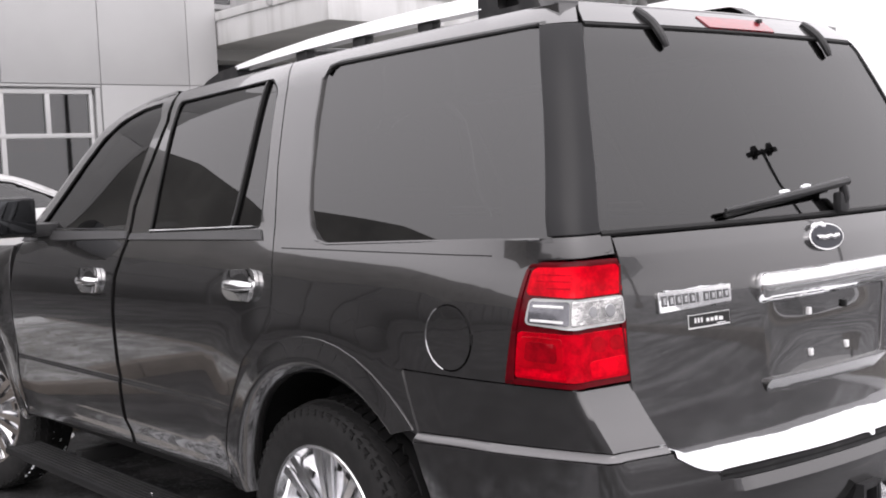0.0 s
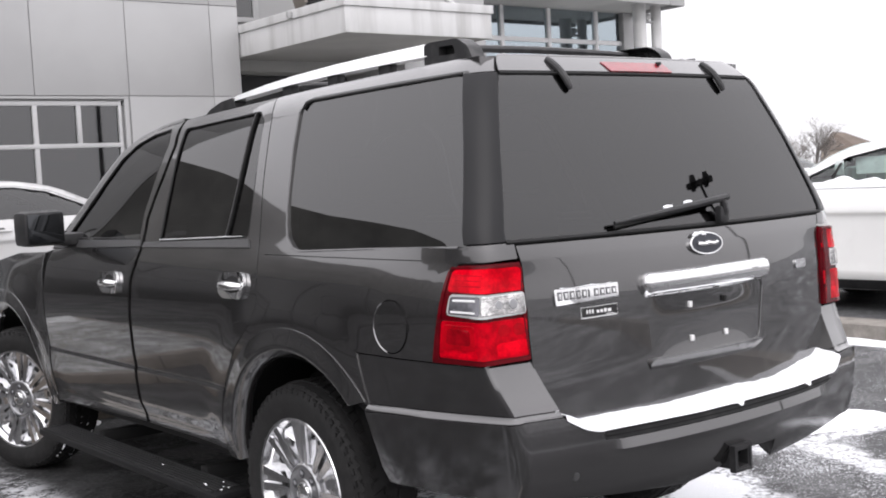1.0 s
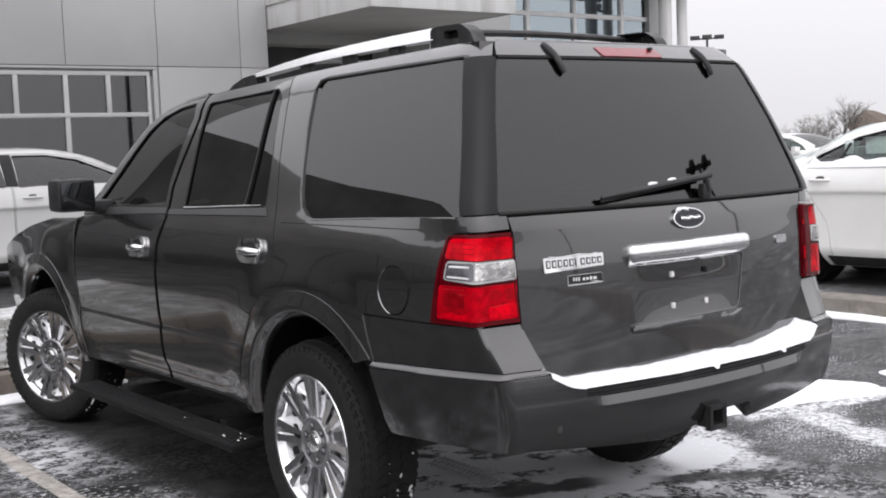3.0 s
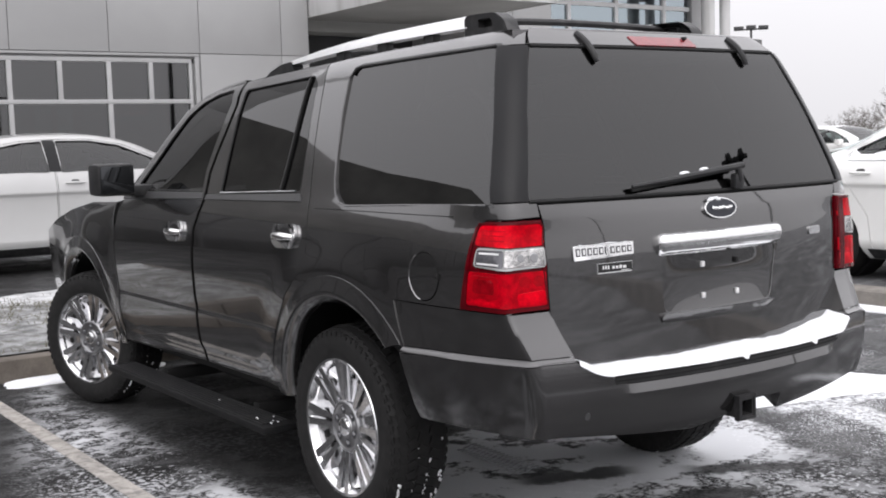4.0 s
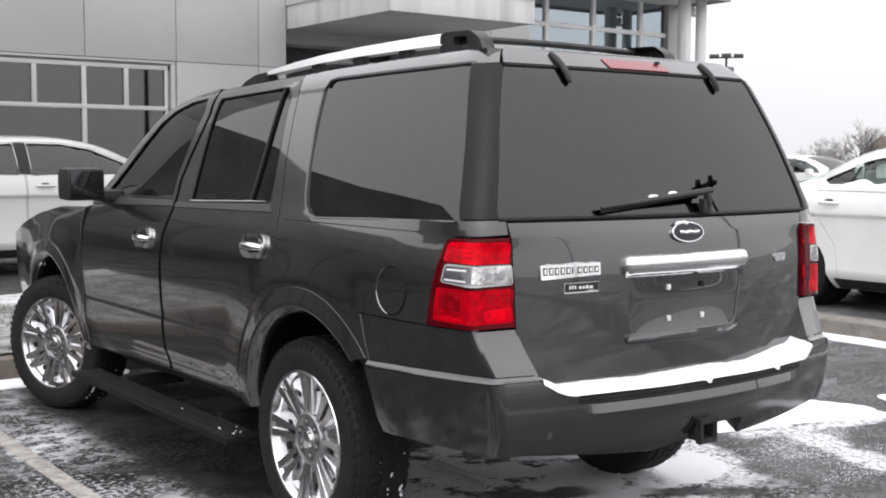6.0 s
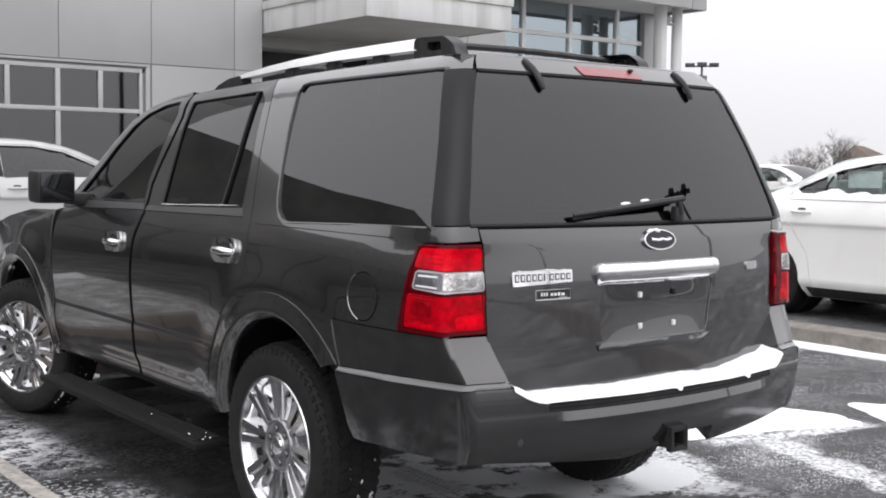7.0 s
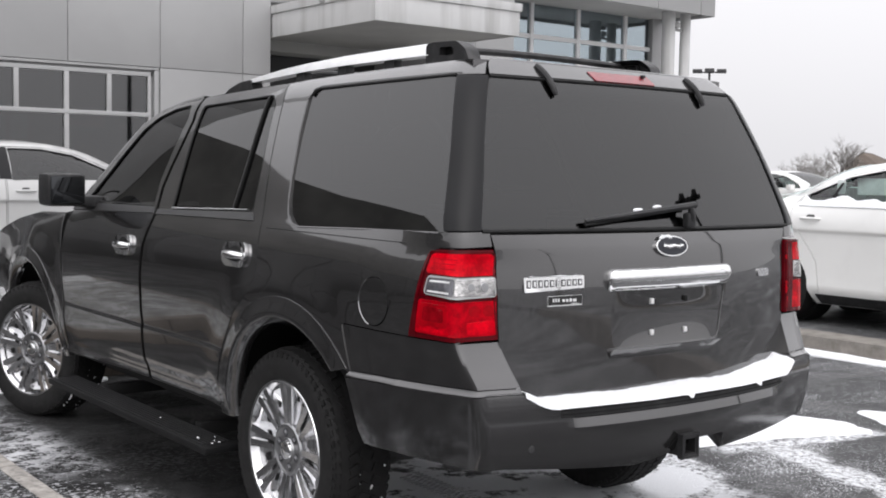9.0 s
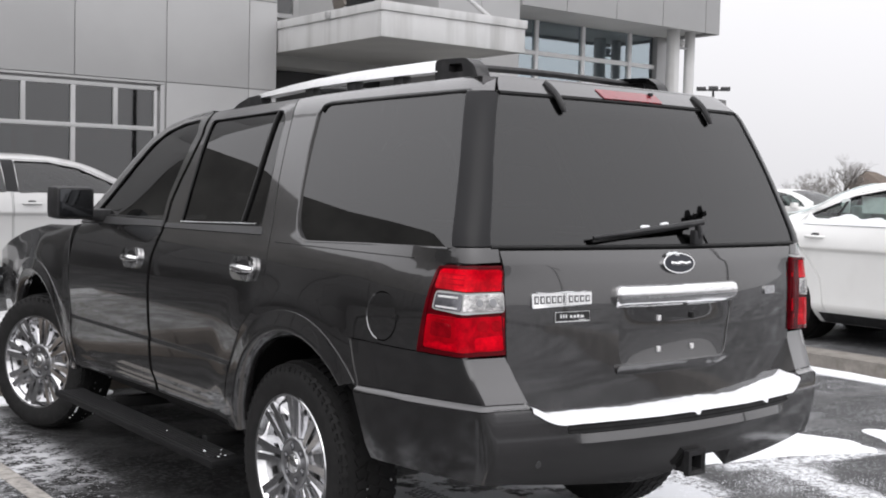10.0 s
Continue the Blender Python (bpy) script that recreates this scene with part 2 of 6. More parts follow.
def ground_mat(name, amount, wet=.35):
    """Wet asphalt with blown dry snow: fine flecks, thicker drifts and bare dark patches."""
    m = bpy.data.materials.new(name)
    m.use_nodes = True
    n, l = m.node_tree.nodes, m.node_tree.links
    p = n["Principled BSDF"]
    tc = n.new("ShaderNodeTexCoord")

    def nz(scale, detail, rough=.55, stretch=(1, 1, 1)):
        t, mp = n.new("ShaderNodeTexNoise"), n.new("ShaderNodeMapping")
        mp.inputs["Scale"].default_value = stretch
        l.new(tc.outputs["Object"], mp.inputs["Vector"])
        l.new(mp.outputs[0], t.inputs["Vector"])
        t.inputs["Scale"].default_value, t.inputs["Detail"].default_value, t.inputs["Roughness"].default_value = scale, detail, rough
        return t.outputs["Fac"]

    def rng(v, a, b, c=0.0, d=1.0):
        r = n.new("ShaderNodeMapRange")
        r.interpolation_type = "SMOOTHSTEP"
        for k, x in zip(("From Min", "From Max", "To Min", "To Max"), (a, b, c, d)):
            r.inputs[k].default_value = x
        l.new(v, r.inputs["Value"])
        return r.outputs[0]

    def op(kind, a, b):
        o = n.new("ShaderNodeMath")
        o.operation, o.use_clamp = kind, True
        for i, v in ((0, a), (1, b)):
            if isinstance(v, float):
                o.inputs[i].default_value = v
            else:
                l.new(v, o.inputs[i])
        return o.outputs[0]

    def band(ax, ay, bx, by, wide):
        """A ragged streak between two places on the ground, fading at its edges."""
        ln = math.hypot(bx - ax, by - ay)
        dx, dy = (bx - ax) / ln, (by - ay) / ln
        turn, cut = n.new("ShaderNodeMapping"), n.new("ShaderNodeSeparateXYZ")
        turn.vector_type = "TEXTURE"
        turn.inputs["Location"].default_value, turn.inputs["Rotation"].default_value = (ax, ay, 0), (0, 0, math.atan2(dy, dx))
        l.new(tc.outputs["Object"], turn.inputs["Vector"])
        l.new(turn.outputs[0], cut.inputs[0])
        wave = n.new("ShaderNodeMath")
        wave.operation, wave.inputs[1].default_value = "MULTIPLY_ADD", wide * 2.2
        l.new(nz(5, 6, .62), wave.inputs[0])
        shift_v = n.new("ShaderNodeMath")
        shift_v.operation, shift_v.inputs[1].default_value = "SUBTRACT", wide * 1.1
        l.new(cut.outputs["Y"], shift_v.inputs[0])
        l.new(shift_v.outputs[0], wave.inputs[2])
        off = n.new("ShaderNodeMath")
        off.operation = "ABSOLUTE"
        l.new(wave.outputs[0], off.inputs[0])
        ends = op("MULTIPLY", rng(cut.outputs["X"], -wide, wide), rng(cut.outputs["X"], ln + wide, ln - wide))
        return op("MULTIPLY", rng(off.outputs[0], wide, wide * .35), ends)

    drift = rng(nz(.75, 4, .5, (1, 1.5, 1)), .44 - amount * .1, .66 - amount * .1)
    # the lane to the west was cleared and is barer
    axis = n.new("ShaderNodeSeparateXYZ")
    l.new(tc.outputs["Object"], axis.inputs[0])
    skew = n.new("ShaderNodeMath")
    skew.operation, skew.inputs[1].default_value = "MULTIPLY_ADD", -.28
    l.new(axis.outputs["Y"], skew.inputs[0])
    l.new(axis.outputs["X"], skew.inputs[2])
    bare = op("MULTIPLY", rng(skew.outputs[0], -2.35, -1.92, .04, 1.0), rng(axis.outputs["Y"], -1.6, -.75, .06, 1.0))
    drift = op("MULTIPLY", drift, bare)
    # wind has swept the east side down to fine flecks
    swept = rng(axis.outputs["X"], .95, 1.6)
    drift = op("MULTIPLY", drift, rng(swept, 0.0, 1.0, 1.0, .12))
    under = op("MULTIPLY", op("MULTIPLY", rng(axis.outputs["X"], -1.17, -.90), rng(axis.outputs["X"], 1.3, 1.0)), rng(axis.outputs["Y"], .15, .55))
    drift = op("MULTIPLY", drift, rng(under, 0.0, 1.0, 1.0, .05))
    fleck = rng(nz(38, 5, .7), .51, .57)
    clump = rng(nz(7.5, 7, .70), .47, .55)
    loose = op("ADD", nz(34, 5, .7), op("MULTIPLY", nz(1.6, 3), .38))
    thin = op("MULTIPLY", rng(loose, .735, .775, 0.0, .80), rng(bare, 0.0, 1.0, .08, 1.0))
    thick = op("MULTIPLY", drift, op("MAXIMUM", clump, op("MULTIPLY", fleck, .6)))
    # packed smooth snow where the vehicle has kept the wind off
    lee = op("MULTIPLY", op("MULTIPLY", rng(axis.outputs["X"], -.85, -.45), rng(axis.outputs["X"], 1.75, 1.25)), op("MULTIPLY", rng(axis.outputs["Y"], -.62, -.30), rng(axis.outputs["Y"], 1.5, .7)))
    # rubbed smooth beside the left rear corner
    worn = op("MULTIPLY", op("MULTIPLY", rng(axis.outputs["Y"], -.15, -.6), rng(axis.outputs["Y"], -2.2, -1.4)), op("MULTIPLY", rng(axis.outputs["X"], -.7, -1.0), rng(axis.outputs["X"], -3.4, -2.6)))
    thin = op("MULTIPLY", thin, rng(worn, 0.0, 1.0, 1.0, .05))
    packed = rng(op("MULTIPLY", lee, nz(2.6, 7, .66)), .41, .47)
    cover = rng(nz(.85, 5, .55, (.8, 2.0, 1)), .42, .80, .24, .96)
    seed = n.new("ShaderNodeTexVoronoi")
    seed.inputs["Scale"].default_value, seed.inputs["Randomness"].default_value = 135, 1
    l.new(tc.outputs["Object"], seed.inputs["Vector"])
    lot = n.new("ShaderNodeSeparateColor")
    l.new(seed.outputs["Color"], lot.inputs[0])
    # single grains, the more and the larger the deeper the cover, closing into streaks
    room = op("MULTIPLY", rng(op("SUBTRACT", cover, lot.outputs[0]), 0.0, .45), .62)
    grain = rng(op("SUBTRACT", room, seed.outputs["Distance"]), -.02, .10)
    streak = op("MULTIPLY", rng(cover, .88, 1.0), rng(nz(16, 5, .7), .40, .52))
    thin = op("MAXIMUM", op("MULTIPLY", thin, rng(swept, 0.0, 1.0, 1.0, .25)), op("MULTIPLY", swept, op("MAXIMUM", grain, streak)))
    thin = op("MULTIPLY", thin, rng(under, 0.0, 1.0, 1.0, .10))
    snow = op("MAXIMUM", op("MAXIMUM", thin, thick), op("MULTIPLY", packed, .92))
    # wind-laid streaks beside the rear tyre and across the lane
    ragged = rng(nz(26, 6, .72), .36, .56)
    for streak_at in ((2.28, .22, 1.62, -1.7, .15), (1.66, .42, 1.12, -.52, .19), (1.85, .10, 3.05, -.14, .11), (3.12, -.22, 3.5, -.5, .08)):
        snow = op("MAXIMUM", snow, op("MULTIPLY", band(*streak_at), ragged))
    # tracks of snow left on the cleared lane
    lane = op("MULTIPLY", rng(op("ADD", nz(.55, 5, .6, (.16, 1.9, 1)), rng(axis.outputs["Y"], -4.0, -12.0, 0.0, .22)), .50, .60), rng(axis.outputs["Y"], -1.5, -2.3))
    snow = op("MAXIMUM", snow, op("MULTIPLY", op("MULTIPLY", lane, rng(nz(1.2, 4, .5, (.25, 1.8, 1)), .34, .66)), .45))
    slush = rng(nz(.6, 4, .5, (.4, 1.8, 1)), .36, .66, .085, .145)
    snow = op("MAXIMUM", snow, op("MULTIPLY", rng(axis.outputs["Y"], -1.05, -1.7), slush))
    # half melted and grey with wet beside the running board, with a smoothed sweep by the tyre
    snow = op("MULTIPLY", snow, rng(axis.outputs["X"], -.70, -1.05, 1.0, .78))
    snow = op("MAXIMUM", snow, op("MULTIPLY", op("MULTIPLY", worn, rng(nz(1.5, 4, .5, (1, 2.2, 1)), .46, .62)), .22))
    # melted through to wet asphalt
    for wet_at in ((-.02, .03, .46, -.19, .12), (.66, -.37, 1.14, -.69, .12), (.31, -.59, .66, -.79, .11)):
        snow = op("MULTIPLY", snow, rng(band(*wet_at), 0.0, 1.0, 1.0, .12))
    stone = nz(110, 2)
    base = n.new("ShaderNodeMix")
    base.data_type = "RGBA"
    base.inputs["A"].default_value, base.inputs["B"].default_value = (.009, .009, .010, 1), (.044, .043, .042, 1)
    l.new(rng(stone, .35, .7), base.inputs["Factor"])
    col = n.new("ShaderNodeMix")
    col.data_type = "RGBA"
    col.inputs["B"].default_value = (.74, .75, .77, 1)
    l.new(base.outputs["Result"], col.inputs["A"])
    l.new(snow, col.inputs["Factor"])
    l.new(col.outputs["Result"], p.inputs["Base Color"])
    l.new(op("MAXIMUM", rng(nz(2.2, 3), .4, .6, wet, .85), snow), p.inputs["Roughness"])
    p.inputs["Specular IOR Level"].default_value = .12
    b = n.new("ShaderNodeBump")
    b.inputs["Strength"].default_value, b.inputs["Distance"].default_value = .6, .012
    h = op("ADD", op("MULTIPLY", stone, .35), op("MULTIPLY", snow, .6))
    l.new(h, b.inputs["Height"])
    l.new(b.outputs[0], p.inputs["Normal"])
    return m


ASPHALT = ground_mat("snow_dusted_asphalt", .55, .5)
FROST = bpy.data.materials.new("thin_window_snow")
FROST.use_nodes = True
veil, core, both = (FROST.node_tree.nodes.new(k) for k in ("ShaderNodeBsdfTranslucent", "ShaderNodeBsdfDiffuse", "ShaderNodeMixShader"))
veil.inputs[0].default_value, core.inputs[0].default_value = (.88, .96, .96, 1), (.85, .87, .88, 1)
FROST.node_tree.links.new(core.outputs[0], both.inputs[1])
FROST.node_tree.links.new(veil.outputs[0], both.inputs[2])
FROST.node_tree.links.new(both.outputs[0], FROST.node_tree.nodes["Material Output"].inputs["Surface"])
TURF = mat("snowy_turf", (.29, .293, .296), .9, 0, .6, 4.5, .6, 60, 0, .3, .95, (.085, .082, .062))


# ---- mesh helpers ----
def part(name, bm, material, parent=None, label="", smooth=True, sharp=.6):
    """One mesh object out of a bmesh, under its thing or part."""
    me = bpy.data.meshes.new(name)
    bm.normal_update()
    if smooth:
        for f in bm.faces:
            f.smooth = True
        for e in bm.edges:
            if len(e.link_faces) == 2 and e.calc_face_angle(0) > sharp:
                e.smooth = False
    bm.to_mesh(me)
    bm.free()
    for mm in material if isinstance(material, (list, tuple)) else (material,):
        me.materials.append(mm)
    ob = new(name, me)
    if parent:
        ob.parent = parent
    return tagged(ob, label)


def thing(name, label, category, group="", kind=""):
    e = new(name)
    e.empty_display_size = .1
    return tagged(e, label, category, group, kind)


def block(bm, x0, x1, y0, y1, z0, z1, bevel=0.0, m=None, segments=2):
    vs = [bm.verts.new((x, y, z)) for x in (x0, x1) for y in (y0, y1) for z in (z0, z1)]
    fs = [bm.faces.new([vs[i] for i in q]) for q in ((0, 1, 3, 2), (4, 6, 7, 5), (0, 4, 5, 1), (2, 3, 7, 6), (0, 2, 6, 4), (1, 5, 7, 3))]
    if bevel:
        es = list({e for f in fs for e in f.edges})
        r = bmesh.ops.bevel(bm, geom=es, offset=bevel, segments=segments, profile=.6, affect="EDGES")
        vs = list({v for f in r["faces"] for v in f.verts} | {v for v in vs if v.is_valid})
    if m is not None:
        bmesh.ops.transform(bm, matrix=m, verts=vs)
    return bm


def boxed(name, dims, material, parent=None, bevel=.006, label="", m=None):
    return part(name, block(bmesh.new(), *dims, bevel, m), material, parent, label)


def tube(bm, pts, radii, n=10, cap=True):
    """A round tube along points."""
    rings, up = [], Vector((0, 0, 1))
    pts = [Vector(p) for p in pts]
    if isinstance(radii, (int, float)):
        radii = [radii] * len(pts)
    side = None
    for i, p in enumerate(pts):
        d = (pts[min(i + 1, len(pts) - 1)] - pts[max(i - 1, 0)]).normalized()
        if side is None:
            side = d.cross(up if abs(d.z) < .9 else Vector((1, 0, 0))).normalized()
        side = (side - d * side.dot(d)).normalized()
        b = d.cross(side)
        rings.append([bm.verts.new(p + radii[i] * (math.cos(2 * math.pi * k / n) * side + math.sin(2 * math.pi * k / n) * b)) for k in range(n)])
    for a, b in zip(rings, rings[1:]):
        for k in range(n):
            bm.faces.new((a[k], a[(k + 1) % n], b[(k + 1) % n], b[k]))
    if cap:
        bm.faces.new(rings[0][::-1])
        bm.faces.new(rings[-1])
    return bm


def lathe(bm, profile, n=48, closed=False, m=None):
    """Spins (radius, along) pairs about the x axis."""
    vs = []
    rings = []
    for k in range(n):
        a = 2 * math.pi * k / n
        ring = [bm.verts.new((x, r * math.cos(a), r * math.sin(a))) for r, x in profile]
        rings.append(ring)
        vs += ring
    for k in range(n):
        a, b = rings[k], rings[(k + 1) % n]
        for i in range(len(profile) - (0 if closed else 1)):
            j = (i + 1) % len(profile)
            bm.faces.new((a[i], a[j], b[j], b[i]))
    if m is not None:
        bmesh.ops.transform(bm, matrix=m, verts=vs)
    return bm


def rounded(pts, rad, n=5):
    """A polygon with its corners rounded; a third number of a point is its own radius."""
    out = []
    k = len(pts)
    for i in range(k):
        p = Vector(pts[i][:2])
        r = pts[i][2] if len(pts[i]) > 2 else rad
        a, b = Vector(pts[i - 1][:2]) - p, Vector(pts[(i + 1) % k][:2]) - p
        r = min(r, a.length * .45, b.length * .45)
        if r < 1e-4:
            out.append((p.x, p.y))
            continue
        s, e = p + a.normalized() * r, p + b.normalized() * r
        for j in range(n + 1):
            t = j / n
            q = (1 - t) ** 2 * s + 2 * t * (1 - t) * p + t * t * e
            out.append((q.x, q.y))
    return out


def panel(name, parent, outline, material, fmap, holes=(), off=0.0, depth=.02, step=.07, mirror=False, label="", bevel=.0025, lines=()):
    """A sheet cut out of a curved surface, with a turned-in edge. fmap(u, v, off) gives the place."""
    bm = bmesh.new()
    edges = []
    for ring in (outline, *holes):
        pts = []
        for i, p in enumerate(ring):
            q = ring[(i + 1) % len(ring)]
            d = math.hypot(q[0] - p[0], q[1] - p[1])
            if d < 1e-5:
                continue
            k = max(1, int(d / step))
            pts += [(p[0] + (q[0] - p[0]) * j / k, p[1] + (q[1] - p[1]) * j / k) for j in range(k)]
        vs = [bm.verts.new((x, y, 0)) for x, y in pts]
        edges += [bm.edges.new((vs[i], vs[(i + 1) % len(vs)])) for i in range(len(vs))]
    bmesh.ops.triangle_fill(bm, use_beauty=True, use_dissolve=False, edges=edges, normal=(0, 0, 1))
    us, ws = [v.co.x for v in bm.verts], [v.co.y for v in bm.verts]
    cuts = [((1, 0, 0), c * step) for c in range(int(min(us) / step) - 1, int(max(us) / step) + 2) if min(us) < c * step < max(us)]
    cuts += [((0, 1, 0), c * step * .6) for c in range(int(min(ws) / step / .6) - 1, int(max(ws) / step / .6) + 2) if min(ws) < c * step * .6 < max(ws)]
    cuts += [((0, 1, 0), c) for c in lines]
    for no, c in cuts:
        bmesh.ops.bisect_plane(bm, geom=bm.verts[:] + bm.edges[:] + bm.faces[:], plane_co=Vector(no) * c, plane_no=no, dist=1e-5)
    bmesh.ops.dissolve_limit(bm, angle_limit=.001, verts=bm.verts[:], edges=[e for e in bm.edges if len(e.link_faces) == 2 and
                             not any(abs((e.verts[0].co - e.verts[1].co).dot(Vector(no))) < 1e-6 and abs(e.verts[0].co.dot(Vector(no)) - c) < 1e-5 for no, c in cuts)])
    flat = {v: (v.co.x, v.co.y) for v in bm.verts}
    rim = [(l.vert, l.link_loop_next.vert) for f in bm.faces for l in f.loops if len(l.edge.link_faces) == 1]
    mid = max(bm.faces, key=lambda f: f.calc_area()).calc_center_median()
    for v, (a, b) in flat.items():
        v.co = fmap(a, b, off)
    bm.normal_update()
    out = fmap(mid.x, mid.y, off + .01) - fmap(mid.x, mid.y, off)
    near = min(bm.faces, key=lambda f: (f.calc_center_median() - fmap(mid.x, mid.y, off)).length)
    up = near.normal.dot(out) > 0
    inner = {}
    for v in sorted({v for pair in rim for v in pair}, key=lambda v: flat[v]):
        inner[v] = bm.verts.new(fmap(*flat[v], off - depth))
    for a, b in rim:
        bm.faces.new((b, a, inner[a], inner[b]))
    if mirror:
        for v in bm.verts:
            v.co.x = -v.co.x
    if mirror == up:
        bmesh.ops.reverse_faces(bm, faces=bm.faces[:])
    ob = part(name, bm, material, parent, label, sharp=.9)
    if bevel:
        b = ob.modifiers.new("edge", "BEVEL")
        b.width, b.segments, b.limit_method, b.angle_limit, b.harden_normals = bevel, 2, "ANGLE", radians(55), True
    return ob


def sheet(name, parent, us, vs, f, material, label="", thick=.01):
    """A grid surface from f(u, v), closed by a back at a small distance below."""
    bm = bmesh.new()
    g = [[bm.verts.new(f(u, v)) for v in vs] for u in us]
    for i in range(len(us) - 1):
        for j in range(len(vs) - 1):
            bm.faces.new((g[i][j], g[i + 1][j], g[i + 1][j + 1], g[i][j + 1]))
    bm.normal_update()
    if sum(face.normal.z * face.calc_area() for face in bm.faces) < 0:
        bmesh.ops.reverse_faces(bm, faces=bm.faces[:])
        bm.normal_update()
    if thick:
        back = {v: bm.verts.new(v.co - v.normal * thick) for v in list(bm.verts)}
        for face in list(bm.faces):
            bm.faces.new([back[v] for v in face.verts][::-1])
        for e in [e for e in bm.edges if len(e.link_faces) == 1 and all(v in back for v in e.verts)]:
            l = e.link_faces[0].loops
            lp = next(x for x in l if x.edge == e)
            a, b = lp.vert, lp.link_loop_next.vert
            bm.faces.new((b, a, back[a], back[b]))
    return part(name, bm, material, parent, label)


def steps(a, b, n):
    return [a + (b - a) * i / n for i in range(n + 1)]


# ---- body surface of the large car: height -> half width, height -> rear plane ----
SIDE = [(.36, .865), (.44, .905), (.55, .936), (.70, .959), (.82, .972), (.97, .981), (1.10, .980), (1.19, .968),
        (1.26, .944), (1.31, .9235), (1.36, .905), (1.50, .855), (1.65, .800), (1.78, .745), (1.83, .712), (1.87, .665), (1.90, .60)]
REAR = [(.36, -1.02), (.46, -1.12), (.52, -1.165), (.60, -1.170), (.72, -1.168), (.80, -1.164), (.95, -1.158), (1.13, -1.152), (1.24, -1.138), (1.31, -1.115),
        (1.45, -1.06), (1.60, -1.0), (1.75, -.935), (1.83, -.895), (1.88, -.845), (1.92, -.80)]


def lerp(table, z):
    """Smooth reading of a table of (z, value)."""
    if z <= table[0][0]:
        return table[0][1]
    for i in range(len(table) - 1):
        (a, p), (b, q) = table[i], table[i + 1]
        if z <= b:
            t = (z - a) / (b - a)
            m0 = (q - table[i - 1][1]) / (b - table[i - 1][0]) * (b - a) if i else q - p
            m1 = (table[i + 2][1] - p) / (table[i + 2][0] - a) * (b - a) if i + 2 < len(table) else q - p
            return (2*t**3 - 3*t*t + 1) * p + (t**3 - 2*t*t + t) * m0 + (3*t*t - 2*t**3) * q + (t**3 - t*t) * m1
    return table[-1][1]


ROOFLINE = [(-1.3, 1.893), (-.8, 1.893), (-.27, 1.887), (.4, 1.872), (1.2, 1.843), (1.7, 1.795), (2.1, 1.70), (2.6, 1.56), (3.2, 1.40)]


def ease(k):
    k = min(1, max(0, k))
    return k * k * (3 - 2 * k)


def taper(y, z):
    """How far the lower body draws in towards its rear corners."""
    return min(1, max(0, (-.55 - y) / .6)) ** 2 * ease((1.36 - z) / .16)


def half_width(y, z):
    if z > 1.33:
        z = 1.33 + (z - 1.33) * .54 / max(.06, lerp(ROOFLINE, y) - 1.33)
    w = lerp(SIDE, z)
    if .36 < y < 2.45 and z < .748:
        fade = min(1, max(0, (y - .37) / .09))
        w += fade * .006 * math.sin(math.pi * min(1, (.748 - z) / .25))
        w += fade * .006 * min(1, (.748 - z) / .012) * min(1, max(0, (z - .40) / .2))
        w += fade * .006 * min(1, max(0, (.540 - z) / .03))
    # the side swells out round the wheel openings
    for cy in (-.06, 2.98):
        w += .015 * ease((.72 - math.hypot(y - cy, z - .44)) / .13)
    d = abs(y - 1.1) / 2.2
    w -= .092 * taper(y, z)
    return w - .022 * d ** 3 - (.05 * max(0, y - 3.0) ** 2)


def corner(z):
    return lerp(((.3, .08), (.60, .030), (.76, .020), (.95, .026), (1.22, .036), (1.33, .09), (1.9, .10)), z)


def body_bow(z):
    return lerp(((.3, .145), (.9, .145), (1.2, .145), (1.32, .105), (1.5, .09), (1.9, .085)), z)


def bumper_bow(z):
    return lerp(((.3, .17), (.78, .17), (.82, .165), (.89, .145), (.957, .118), (1.0, .115)), z)




# ---- the grey sport utility vehicle: origin on the ground under the rear axle, nose towards +y ----
BUMPER = [(.36, -1.06), (.46, -1.15), (.52, -1.20), (.60, -1.232), (.70, -1.246), (.782, -1.244), (.812, -1.233), (.89, -1.182), (.957, -1.138), (1.0, -1.13)]


def surface(rear, bow_at, least):
    """The wrap-round surface s, z -> place: s below -1 runs along the left side, -1 to 1 across the back, above 1 along the right side."""
    def corner_at(z):
        r, y0 = corner(z), lerp(rear, z)
        w = half_width(y0 + .05 + r, z)
        yc = y0 + bow_at(z) * (w - r) ** 2
        return half_width(yc + r, z), yc, r, y0

    def at(s, z):
        if s > 0:
            x, y, z = at(-s, z)
            return -x, y, z
        w, yc, r, y0 = corner_at(z)
        if s <= -1:
            d = -1 - s
            if d >= r:
                return -half_width(yc + d, z), yc + d, z
            th = (r - d) / (2 * r) * math.pi / 2
        else:
            d = (s + 1) * w
            if d >= r:
                return -(w - d), y0 + bow_at(z) * (w - d) ** 2, z
            th = (.5 + d / (2 * r)) * math.pi / 2
        return -(w - r * (1 - math.cos(th))), yc + r * (1 - math.sin(th)), z

    def place(s, z, off=0.0):
        p = Vector(at(s, z))
        if not off:
            return p
        a, b = Vector(at(s - .004, z)), Vector(at(s + .004, z))
        c, d = Vector(at(s, z - .004)), Vector(at(s, z + .004))
        return p + (b - a).cross(d - c).normalized() * off

    def left(y, z, *rest):
        return (-1 - (y + .064 * taper(y, z) - corner_at(z)[1]), z, *rest)

    def back(x, z):
        # edges far out sit farther in where the back bows more
        return x * (1 - .845 * (bow_at(z) - least) * abs(x)) / corner_at(z)[0], z
    return place, left, back


